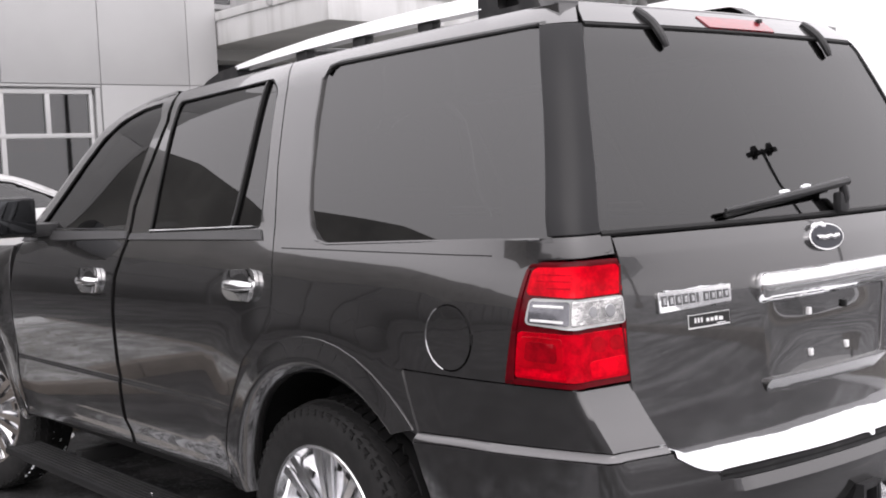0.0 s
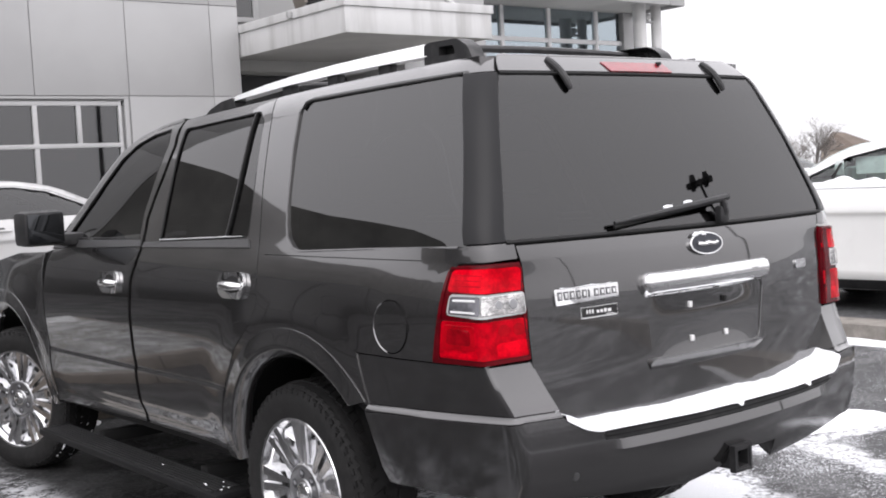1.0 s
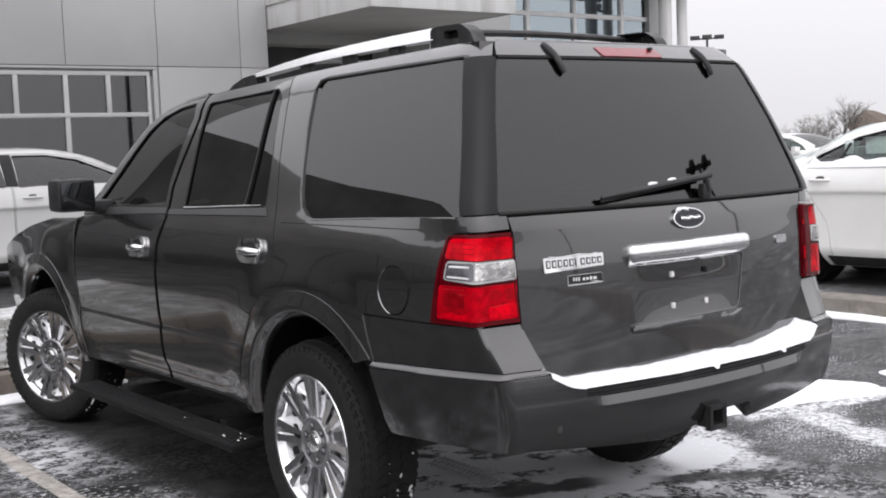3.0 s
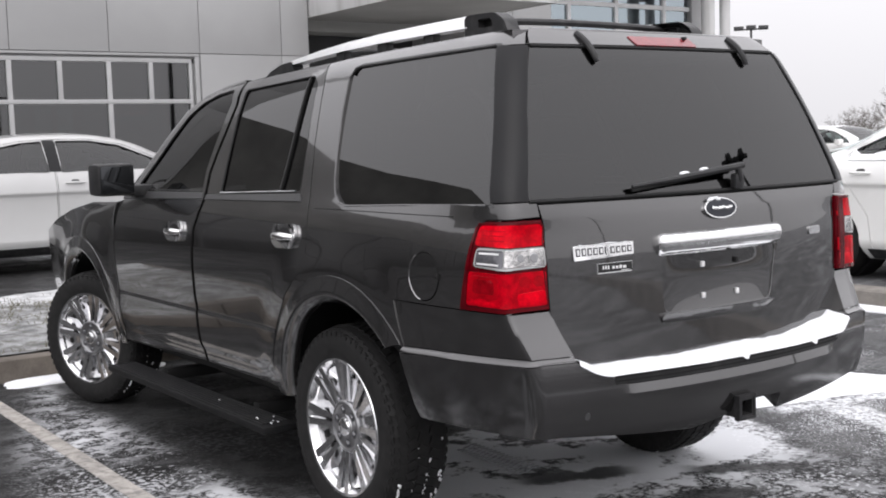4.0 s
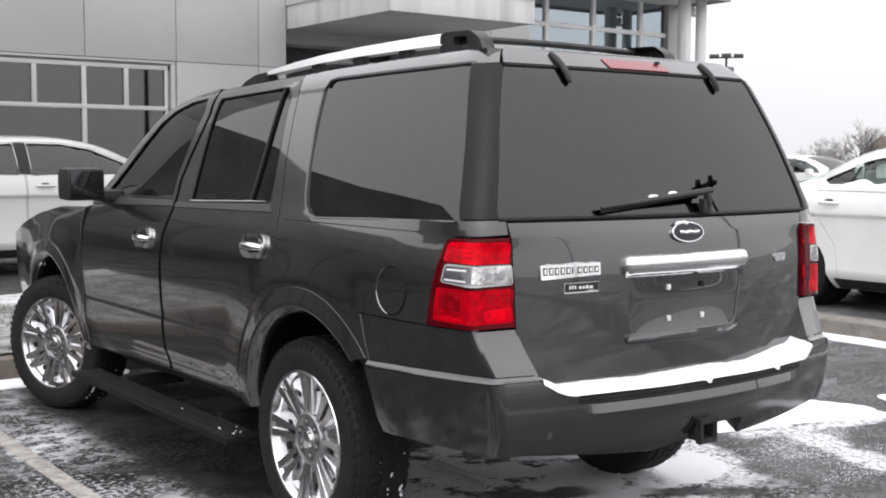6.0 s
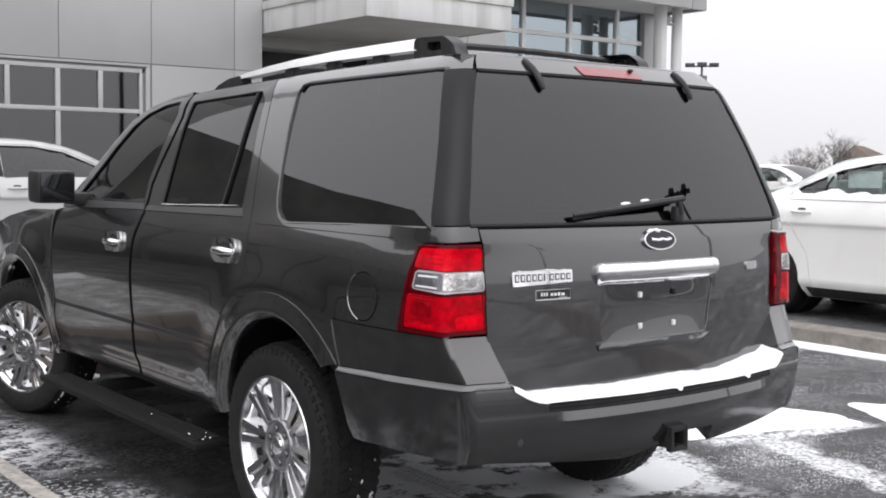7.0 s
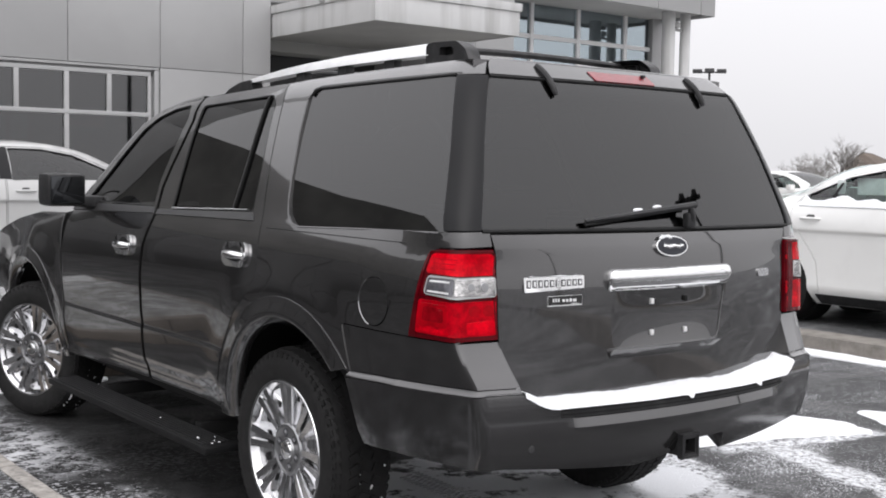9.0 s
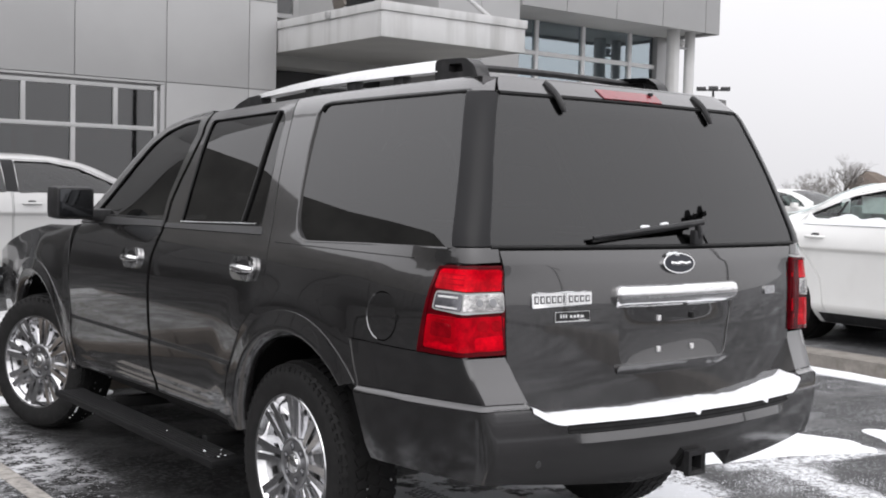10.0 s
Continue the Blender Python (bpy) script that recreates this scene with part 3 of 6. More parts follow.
BODY, L, R = surface(REAR, body_bow, .085)
BUMP, LB, RB = surface(BUMPER, bumper_bow, .04)


def ls(*pts, f=L):
    return [f(*p) for p in pts]


def arc(cy, cz, r, a0, a1, n=18):
    return [(cy + r * math.cos(radians(a0 + (a1 - a0) * i / n)), cz + r * math.sin(radians(a0 + (a1 - a0) * i / n))) for i in range(n + 1)]


suv = thing("sport_utility_vehicle", "dark grey metallic sport utility vehicle parked on snow-dusted asphalt", "car")
B_SEAM = [(1.272, .490), (1.290, .585), (1.284, .73), (1.291, .81), (1.282, 1.0), (1.258, 1.137), (1.228, 1.205), (1.208, 1.286), (1.232, 1.404), (1.215, 1.506), (1.19, 1.59), (1.165, 1.724), (1.20, 1.80), (1.235, 1.840)]
C_SEAM = [(.515, .485), (.492, .588), (.425, .76), (.315, .91), (.20, 1.0), (.145, 1.075), (.147, 1.187), (.19, 1.298), (.222, 1.387), (.272, 1.525), (.32, 1.70), (.345, 1.78), (.385, 1.835), (.42, 1.868)]
A_SEAM = [(2.335, 1.20), (2.385, 1.05), (2.392, .92), (2.37, .71), (2.40, .465)]
A_PILLAR = [(1.28, 1.842), (1.50, 1.826), (1.70, 1.785), (1.84, 1.715), (1.97, 1.60), (2.12, 1.44), (2.26, 1.29)]
REAR_WINDOW = [(1.135, 1.795), (.47, 1.818), (.405, 1.775), (.345, 1.55), (.29, 1.328), (1.06, 1.308), (1.085, 1.445), (1.12, 1.66)]
FRONT_WINDOW = [(1.31, 1.806), (1.50, 1.793), (1.66, 1.755), (1.79, 1.69), (1.915, 1.58), (2.055, 1.43), (2.15, 1.318), (1.27, 1.318), (1.295, 1.43), (1.275, 1.60), (1.25, 1.74)]


def shift(pts, d):
    return [(y + d, z) for y, z in pts]


def shrink(pts, d):
    c = sum((Vector(p[:2]) for p in pts), Vector((0, 0))) / len(pts)
    out = []
    for p in pts:
        v = Vector(p[:2]) - c
        q = Vector((p[0] - math.copysign(min(d, abs(v.x)), v.x), p[1] - math.copysign(min(d, abs(v.y)), v.y)))
        out.append((q.x, q.y, *p[2:]))
    return out


CREASE = (.515, .53, .546, .56, .59, .62, .65, .68, .70, .722, .730, .736, .742, .749, .757, 1.25, 1.26)
for mirror in (False, True):
    kw = dict(fmap=BODY, mirror=mirror)
    # front fender with its wheel opening
    o = [(2.402, 1.245), (2.402, 1.05), (2.409, .92), (2.386, .71), (2.412, .46)] + arc(2.98, .44, .50, 178, 12) + [(3.55, .50), (3.86, .52), (3.93, .80), (3.90, 1.02), (3.6, 1.10), (3.2, 1.18), (2.8, 1.235)]
    panel("front_fender", suv, ls(*o), PAINT, step=.08, **kw)
    # doors
    o = A_SEAM + shift(B_SEAM, .026) + [(1.30, 1.842)] + A_PILLAR[1:]
    fd = panel("front_door", suv, ls(*o), PAINT, holes=[rounded(ls(*FRONT_WINDOW), .02)], lines=CREASE, **kw)
    o = shift(C_SEAM, .006) + shift(B_SEAM, -.006)[::-1]
    rd = panel("rear_door", suv, ls(*o), PAINT, holes=[rounded(ls(*REAR_WINDOW), .025)], lines=CREASE, **kw)
    # quarter panel with the fuel flap's hole
    hole = [L(*p) for p in arc(-.672, 1.056, .086, 0, 345, 23)]
    o = ls(*C_SEAM[::-1]) + ls((.505, .46)) + ls(*arc(-.06, .44, .50, 2, 128)) + ls((-.545, .790), (-.4835, .963), (-.868, .958), (-.896, 1.09), (-.933, 1.238), (-.970, 1.254))
    o += [R(-.790, 1.262), R(-.786, 1.304), R(-.805, 1.309), L(-.968, 1.306)] + ls((-.5, 1.298), (-.10, 1.286), (-.045, 1.297), (.0, 1.33), (.03, 1.38), (.062, 1.47), (.113, 1.65), (.145, 1.79), (.135, 1.82), (.09, 1.829), (-.4, 1.834), (-.79, 1.836))
    o += [R(-.650, 1.838), R(-.61, 1.884)] + ls((-.80, 1.893), (-.5, 1.890), (-.2, 1.886), (.2, 1.877))
    panel("quarter_panel", suv, o, PAINT, holes=[hole] if not mirror else (), lines=(1.25, 1.26), **kw)
    if not mirror:
        panel("fuel_flap", suv, [L(*p) for p in arc(-.672, 1.056, .081, 0, 345, 23)], PAINT, BODY, off=.0015, label="round flush fuel flap")
        # chrome arc over part of the gap, modelled as the glint on its edge
        bm = bmesh.new()
        tube(bm, [BODY(*L(*p), .0005) for p in arc(-.672, 1.056, .084, -75, 60, 20)], .0019, 6)
        part("flap_rim", bm, CHROME, suv)
        boxed("flap_notch", (-.004, .003, -.0025, .0025, -.013, .013), SEAL, suv, .002, m=Matrix.Translation(BODY(*L(-.756, 1.058), .001)))
    # inner shell behind the gaps, below the windows
    o = [(3.80, .50), (3.80, 1.05), (2.9, 1.19), (2.3, 1.27), (-.90, 1.27), (-.86, .55)] + arc(-.06, .44, .49, 125, 0)[::1] + arc(2.98, .44, .49, 180, 0)
    panel("inner_panel", suv, ls(*o), SEAL, off=-.022, depth=.01, step=.1, bevel=0, **kw)
    # glass and its black surrounds
    def pane_at(s, z, off):
        """One even, slightly bowed pane that leaves the shoulder of the body below it."""
        a, b, t = BODY(s, 1.42, off), BODY(s, 1.80, off), (z - 1.42) / .38
        return a + (b - a) * t - Vector((.020 * t * (1 - t) - .0015, 0, 0))
    for nm, win, g in (("front_window", FRONT_WINDOW, TINT_FRONT), ("rear_window", REAR_WINDOW, TINT)):
        panel(nm, fd if nm[0] == "f" else rd, rounded(ls(*shrink(win, -.006)), .02), g, off=-.010, depth=.004, bevel=0, **kw)
        bm = bmesh.new()
        ring = [BODY(*q, -.004) for q in rounded(ls(*win), .02)]
        tube(bm, ring + ring[:1], .005, 6, False)
        if mirror:
            for v in bm.verts:
                v.co.x = -v.co.x
            bmesh.ops.reverse_faces(bm, faces=bm.faces[:])
        part("window_seal", bm, SEAL, fd if nm[0] == "f" else rd)
    bar = panel("window_divider", rd, ls((.513, 1.815), (.501, 1.815), (.471, 1.315), (.483, 1.315)), TRIM, off=0, depth=.014, bevel=.002, **kw)
    panel("divider_seal", bar, ls((.5015, 1.815), (.496, 1.815), (.466, 1.315), (.4715, 1.315)), SEAL, off=.002, depth=.010, bevel=.001, **kw)
    panel("belt_moulding", fd, ls((2.25, 1.305), (1.25, 1.312), (1.235, 1.284), (2.30, 1.262)), SATIN, off=.006, depth=.02, bevel=.004, **kw)
    panel("belt_moulding", rd, ls((1.20, 1.303), (.28, 1.322), (.255, 1.29), (1.205, 1.280)), SATIN, off=.006, depth=.02, bevel=.004, **kw)
    panel("quarter_window", suv, ls((-.980, 1.298), (-.5, 1.288), (-.10, 1.276), (-.04, 1.286), (.012, 1.322), (.045, 1.375), (.078, 1.465), (.129, 1.645), (.160, 1.79), (.148, 1.832), (.09, 1.842), (-.4, 1.847), (-.795, 1.847), (-.892, 1.60)), TINT, pane_at, off=-.005, depth=.004, bevel=0, label="dark privacy glass of the rear quarter", mirror=mirror)
    bm = bmesh.new()
    bead = [BODY(*L(*q), -.001) for q in rounded([(-.95, 1.303), (-.5, 1.295), (-.10, 1.283), (-.04, 1.294), (.005, 1.328), (.035, 1.378), (.067, 1.469), (.118, 1.649), (.150, 1.79)], 0)]
    tube(bm, bead, .0042, 6)
    if mirror:
        for v in bm.verts:
            v.co.x = -v.co.x
        bmesh.ops.reverse_faces(bm, faces=bm.faces[:])
    part("window_bead", bm, PAINT, suv)
    bm = bmesh.new()
    tube(bm, [BODY(*L(*q), .0005) for q in ((.128, 1.800), (.118, 1.818), (.09, 1.8265), (-.2, 1.8300), (-.5, 1.8325), (-.785, 1.8345))], [.006, .0085, .0065, .0055, .0055, .0055], 6)
    if mirror:
        for v in bm.verts:
            v.co.x = -v.co.x
        bmesh.ops.reverse_faces(bm, faces=bm.faces[:])
    part("window_gasket", bm, SEAL, suv)
    bm = bmesh.new()
    tube(bm, [BODY(*L(y, 1.262 + .006 * (y + .9)), .0003) for y in steps(-.80, .13, 24)], .0016, 5)
    if mirror:
        for v in bm.verts:
            v.co.x = -v.co.x
        bmesh.ops.reverse_faces(bm, faces=bm.faces[:])
    part("belt_seam", bm, SEAL, suv)
    o = [L(-.787, 1.834), L(-.885, 1.60), L(-.973, 1.309), R(-.812, 1.312), R(-.785, 1.41), R(-.729, 1.60), R(-.672, 1.752), R(-.640, 1.834)]
    panel("pillar_trim", suv, o, GLOSSBLACK, off=.002, depth=.03, bevel=.003, label="glossy black pillar cover", **kw)
    # arch flares
    for nm, cy, cz, ro, ri, a0, a1, cut in (("rear_wheel_flare", -.075, .44, .578, .468, 2, 141, 6), ("front_wheel_flare", 2.98, .455, .572, .462, -5, 182, 0)):
        def flare(a, t, off, cy=cy, cz=cz, ro=ro, ri=ri):
            r = ri + (ro - ri) * t
            y, z = cy + r * math.cos(a), cz + r * math.sin(a)
            rise = .015 * (.35 + .65 * ease(a))
            lift = .003 + rise * ((1 - t) / .62) ** 1.2 if t > .38 else .003 + rise - .034 * ((.38 - t) / .38) ** 1.3
            return BODY(*L(y, z), lift + off)
        panel(nm, suv, [(radians(a), t) for t, sweep, end in ((0, 1, a1 - cut), (1, -1, a1)) for a in steps(a0, end, 30)[::sweep]], PAINT, flare, depth=.03, step=.14, bevel=.003, mirror=mirror)
    # wheel wells
    for cy in (-.06, 2.98):
        bm = bmesh.new()
        sg = 1 if mirror else -1
        a = [bm.verts.new((sg * .955, y, z)) for y, z in arc(cy, .44, .497, 10, 170, 24)]
        b = [bm.verts.new((sg * .45, v.co.y, v.co.z)) for v in a]
        for i in range(24):
            bm.faces.new((a[i], a[i + 1], b[i + 1], b[i]))
        bm.faces.new(b)
        part("wheel_well", bm, SEAL, suv)
    # rocker and running board
    sg = 1 if mirror else -1
    boxed("rocker", (*sorted((sg * .66, sg * .84)), .46, 2.46, .43, .50), SEAL, suv, .03)
    xs = sorted((sg * .882, sg * 1.045))
    rb = boxed("running_board", (*xs, .46, 2.42, .294, .328), STEP, suv, .012, "dark ribbed running board")
    bm = bmesh.new()
    for i in range(7):
        x = sg * (.904 + .0195 * i)
        block(bm, x - .005, x + .005, .52, 2.36, .326, .332)
    part("tread_ribs", bm, TRIM, rb)
    for y in (.85, 1.95):
        boxed("board_arm", (*sorted((sg * .55, sg * .89)), y - .03, y + .03, .29, .35), SEAL, rb)
    # door handles
    for y, door in ((.325, rd), (1.49, fd)):
        z = 1.143 if door is rd else 1.115
        s0 = L(y, z)[0]

        def dish(s, h, off, s0=s0, z=z):
            """A shallow bowl behind the grip."""
            return BODY(s, h, off + .011 * min(1.2, ((s - s0) / .09) ** 2 + ((h - z) / .06) ** 2))
        panel("handle_cup", door, [L(*p) for p in rounded([(y + .104, z - .012), (y + .090, z + .050), (y - .088, z + .058), (y - .110, z + .008), (y - .084, z - .042), (y + .066, z - .044)], .05)], CHROME, dish, off=.002, depth=.014, step=.02, bevel=.003, mirror=mirror, label="chrome handle cup")
        bm = bmesh.new()
        ln = steps(-.075, .075, 10)
        tube(bm, [BODY(*L(y + a, z + .004), .008 + .024 * (1 - (abs(a) / .075) ** 4)) for a in ln], [.011 + .007 * (1 - (abs(a) / .075) ** 3) for a in ln], 12)
        if mirror:
            for v in bm.verts:
                v.co.x = -v.co.x
            bmesh.ops.reverse_faces(bm, faces=bm.faces[:])
        part("door_handle", bm, CHROME, door, "chrome pull handle")
        # flat black sheet over the bowl: shade behind the grip given as colour
        panel("handle_recess", door, [L(*p) for p in rounded([(y + .090, z - .012), (y + .078, z + .040), (y - .076, z + .047), (y - .094, z - .006), (y, z - .022)], .03)], SEAL, BODY, off=.0075, depth=.004, step=.03, bevel=0, mirror=mirror)
    # wing mirror
    xs = sorted((sg * 1.0, sg * 1.205))
    mi = boxed("wing_mirror", (*xs, 1.93, 2.10, 1.292, 1.462), TRIM, suv, .035, "black wing mirror")
    xs = sorted((sg * 1.015, sg * 1.188))
    boxed("mirror_glass", (*xs, 1.922, 1.935, 1.308, 1.446), MIRROR, mi, .004)
    xs = sorted((sg * .86, sg * 1.02))
    boxed("mirror_arm", (*xs, 1.97, 2.16, 1.285, 1.345), TRIM, mi, .02)

# tailgate, glass and spoiler
edge = [(-.783, 1.300), (-.783, 1.10), (-.778, .955), (-.765, .82), (-.73, .775), (-.64, .762), (-.3, .757)]
o = [R(*p) for p in edge] + [R(-x, z) for x, z in edge[::-1]]
plate_hole = rounded([R(*p) for p in ((-.305, 1.105), (-.295, .905), (.262, .905), (.305, 1.105))], .03)
gate = panel("tailgate", suv, o, PAINT, BODY, holes=[plate_hole], step=.06, lines=(1.25,))


def recess(s, z, off):
    u, v = min(1, abs(s + .004) / .335), min(1, abs(z - 1.005) / .108)
    dish = (1 - u ** 3) * (1 - v ** 2)
    return BODY(s, z, off - .0035 - .009 * dish + .0011 * math.sin((z - .90) * 30 + s * 3) * dish)


panel("plate_recess", gate, rounded([R(*p) for p in ((-.315, 1.112), (-.305, .897), (.272, .897), (.315, 1.112))], .03), PAINT, recess, depth=.01, step=.03, bevel=0)
panel("plate_lip", gate, rounded([R(*p) for p in ((-.315, .902), (.275, .904), (.215, .868), (-.20, .866), (-.312, .868))], .02), PAINT, lambda s, z, off: BODY(s, z, off + .015 * min(1, max(0, (z - .868) / .034)) ** 1.5), off=.003, depth=.020, step=.03, bevel=.003)
for x, z in ((-.102, .947), (.075, .947), (-.102, 1.058), (.075, 1.06)):
    boxed("plate_clip", (-.0075, .0075, -.005, .008, -.010, .010), WHITE_INK if z < 1 or x < 0 else SEAL, gate, .003, m=Matrix.Translation(BODY(*R(x, z), -.006)))
glass_edge = [(-.813, 1.317), (-.785, 1.415), (-.728, 1.60), (-.672, 1.750), (-.634, 1.829)]
o = [R(*p) for p in glass_edge[::-1]] + [R(-x, z) for x, z in glass_edge]
panel("rear_glass", gate, o, TINT_REAR, BODY, off=-.004, depth=.005, step=.06, bevel=0, label="dark privacy rear window")
bm = bmesh.new()
ring = [BODY(*p, -.003) for p in [R(-.813 + 1.626 * i / 24, 1.311) for i in range(25)]]
tube(bm, ring, .008, 6)
part("glass_seal", bm, SEAL, gate)
bm = bmesh.new()
for sg in (-1, 1):
    tube(bm, [BODY(*R(sg * (abs(x) + .008), z), -.006) for x, z in glass_edge], .007, 6)
tube(bm, [BODY(*R(x, 1.833), -.002) for x in steps(-.63, .63, 20)], .006, 6)
part("glass_seal", bm, SEAL, gate)
o = [R(*p) for p in ((-.632, 1.838), (-.612, 1.872), (-.585, 1.898), (.585, 1.898), (.612, 1.872), (.632, 1.838))]
panel("spoiler", gate, o, PAINT, BODY, off=.003, depth=.03, step=.05, bevel=.006)
panel("brake_lamp", gate, rounded([R(*p) for p in ((-.150, 1.838), (.165, 1.838), (.150, 1.872), (-.165, 1.872))], .006), BRAKE_RED, BODY, off=.007, depth=.01, step=.04, label="red high-level brake lamp")
boxed("washer_jet", (-.008, .008, -.008, .008, -.006, .006), TRIM, gate, .003, m=Matrix.Translation(BODY(*R(.120, 1.866), .012)))
for x in (-.385, .405):
    bm = bmesh.new()
    pts = [BODY(*R(x - .010 + .022 * t, 1.880 - .105 * t), .006 + .004 * math.sin(t * 3.0)) for t in steps(0, 1, 8)]
    tube(bm, pts, [.009, .012, .012, .012, .012, .012, .0115, .011, .008], 8)
    part("glass_hinge", bm, TRIM, gate, "black hooked glass hinge")
# wiper
bm = bmesh.new()
tube(bm, [BODY(*R(.115, 1.322), .01), BODY(*R(.115, 1.340), .035), BODY(*R(.108, 1.372), .045)], [.014, .013, .012], 10)
wiper = part("wiper_arm", bm, TRIM, gate, "black rear wiper")
bm = bmesh.new()
tube(bm, [BODY(*R(.13 - .53 * t, 1.379 - .043 * t), .050 - .03 * t) for t in steps(0, 1, 8)], [.0125, .0125, .012, .011, .010, .009, .008, .007, .006], 8)
part("wiper_blade", bm, TRIM, wiper)
bm = bmesh.new()
tube(bm, [BODY(*R(.13 - .53 * t, 1.380 - .055 * t), .012) for t in steps(0, 1, 8)], .006, 6)
part("wiper_rubber", bm, SEAL, wiper)
boxed("wiper_foot", (-.026, .022, -.014, .016, -.012, .046), TRIM, wiper, .012, m=Matrix.Translation(BODY(*R(.115, 1.318), .015)))
# chrome bar over the plate, badges
bm = bmesh.new()
xs = steps(-.325, .315, 72)
rows = []
for x in xs:
    e = min(1, (abs(x - xs[0]) + .002) / .022, (abs(x - xs[-1]) + .002) / .022)
    e = math.sqrt(1 - (1 - e) ** 2)
    h, zc = .040 * max(e, .55), 1.138
    dent = .0011 * noise.noise((x * 17, 2.0, 0))
    rows.append([bm.verts.new(BODY(*R(x, zc + a * h), (d + dent * (1 - a * a) + .0007 * noise.noise((x * 31, a * 3, 5))) * max(e, .3))) for a, d in ((1, .002), (.96, .020), (.72, .033), (.3, .038), (-.1, .036), (-.5, .028), (-.85, .012), (-1, .0))])
for a, b in zip(rows, rows[1:]):
    for i in range(7):
        bm.faces.new((a[i], a[i + 1], b[i + 1], b[i]))
bm.faces.new([v for v in rows[0]][::-1])
bm.faces.new(rows[-1])
part("chrome_bar", bm, CHROME, gate, "bright chrome bar above the plate recess", sharp=1.2)


def oval(cx, cz, a, b, n=40):
    return [R(cx + a * math.cos(2 * math.pi * i / n), cz + b * math.sin(2 * math.pi * i / n)) for i in range(n)]


badge = panel("badge_oval", gate, oval(0, 1.248, .083, .036), CHROME, BODY, off=.011, depth=.012, step=.03, bevel=.004, label="chrome-rimmed dark oval badge")
panel("badge_field", badge, oval(0, 1.248, .0765, .0315), BLUE_BADGE, BODY, off=.0125, depth=.004, step=.03, bevel=.001)
bm = bmesh.new()
tube(bm, [BODY(*R(-.052 + .104 * t, 1.247 + .0014 * math.sin(t * 15)), .0128) for t in steps(0, 1, 24)], [.0085 if k % 4 else .006 for k in range(25)], 8)
part("badge_mark", bm, CHROME, badge)
name_plate = panel("name_badge", gate, rounded([R(*p) for p in ((-.682, 1.108), (-.430, 1.118), (-.430, 1.161), (-.682, 1.158))], .006), CHROME, BODY, off=.007, depth=.008, step=.05, bevel=.002, label="chrome model badge with dark bars")
for i in range(10):
    x = -.672 + .0238 * i
    w = .017 if i != 5 else .005
    panel("badge_bar", name_plate, [R(*p) for p in ((x, 1.123 + .0005 * i), (x + w, 1.123 + .0005 * i), (x + w, 1.149), (x, 1.149))], GREY_INK, BODY, off=.0085, depth=.003, step=.03, bevel=0)
    if i != 5:
        panel("badge_bar", name_plate, [R(*p) for p in ((x + .0038, 1.1275 + .0005 * i), (x + w - .0038, 1.1275 + .0005 * i), (x + w - .0038, 1.1445), (x + .0038, 1.1445))], CHROME, BODY, off=.0092, depth=.002, step=.03, bevel=0)
panel("badge_bar", name_plate, [R(*p) for p in ((-.492, 1.111), (-.452, 1.113), (-.452, 1.119), (-.492, 1.117))], GREY_INK, BODY, off=.0085, depth=.003, step=.03, bevel=0)
sticker = panel("dealer_sticker", gate, [R(*p) for p in ((-.583, 1.060), (-.437, 1.062), (-.437, 1.096), (-.583, 1.094))], WHITE_INK, BODY, off=.0015, depth=.002, step=.05, bevel=0, label="black sticker with white bars")
panel("sticker_field", sticker, [R(*p) for p in ((-.582, 1.0635), (-.438, 1.0655), (-.438, 1.0948), (-.582, 1.0928))], BLACK_STICKER, BODY, off=.0022, depth=.001, step=.05, bevel=0)
for x0, x1, z0, z1 in ((-.563, -.557, 1.074, 1.086), (-.552, -.546, 1.074, 1.086), (-.541, -.535, 1.074, 1.086), (-.522, -.512, 1.074, 1.083), (-.507, -.497, 1.074, 1.083), (-.492, -.482, 1.074, 1.085), (-.477, -.463, 1.074, 1.083), (-.485, -.452, 1.067, 1.069)):
    panel("sticker_bar", sticker, [R(*p) for p in ((x0, z0), (x1, z0), (x1, z1), (x0, z1))], WHITE_INK, BODY, off=.003, depth=.001, step=.05, bevel=0)
badge = panel("side_badge", gate, rounded([R(*p) for p in ((.553, 1.117), (.640, 1.117), (.640, 1.147), (.553, 1.147))], .01), CHROME, BODY, off=.006, depth=.008, step=.03, bevel=.003, label="small chrome badge")

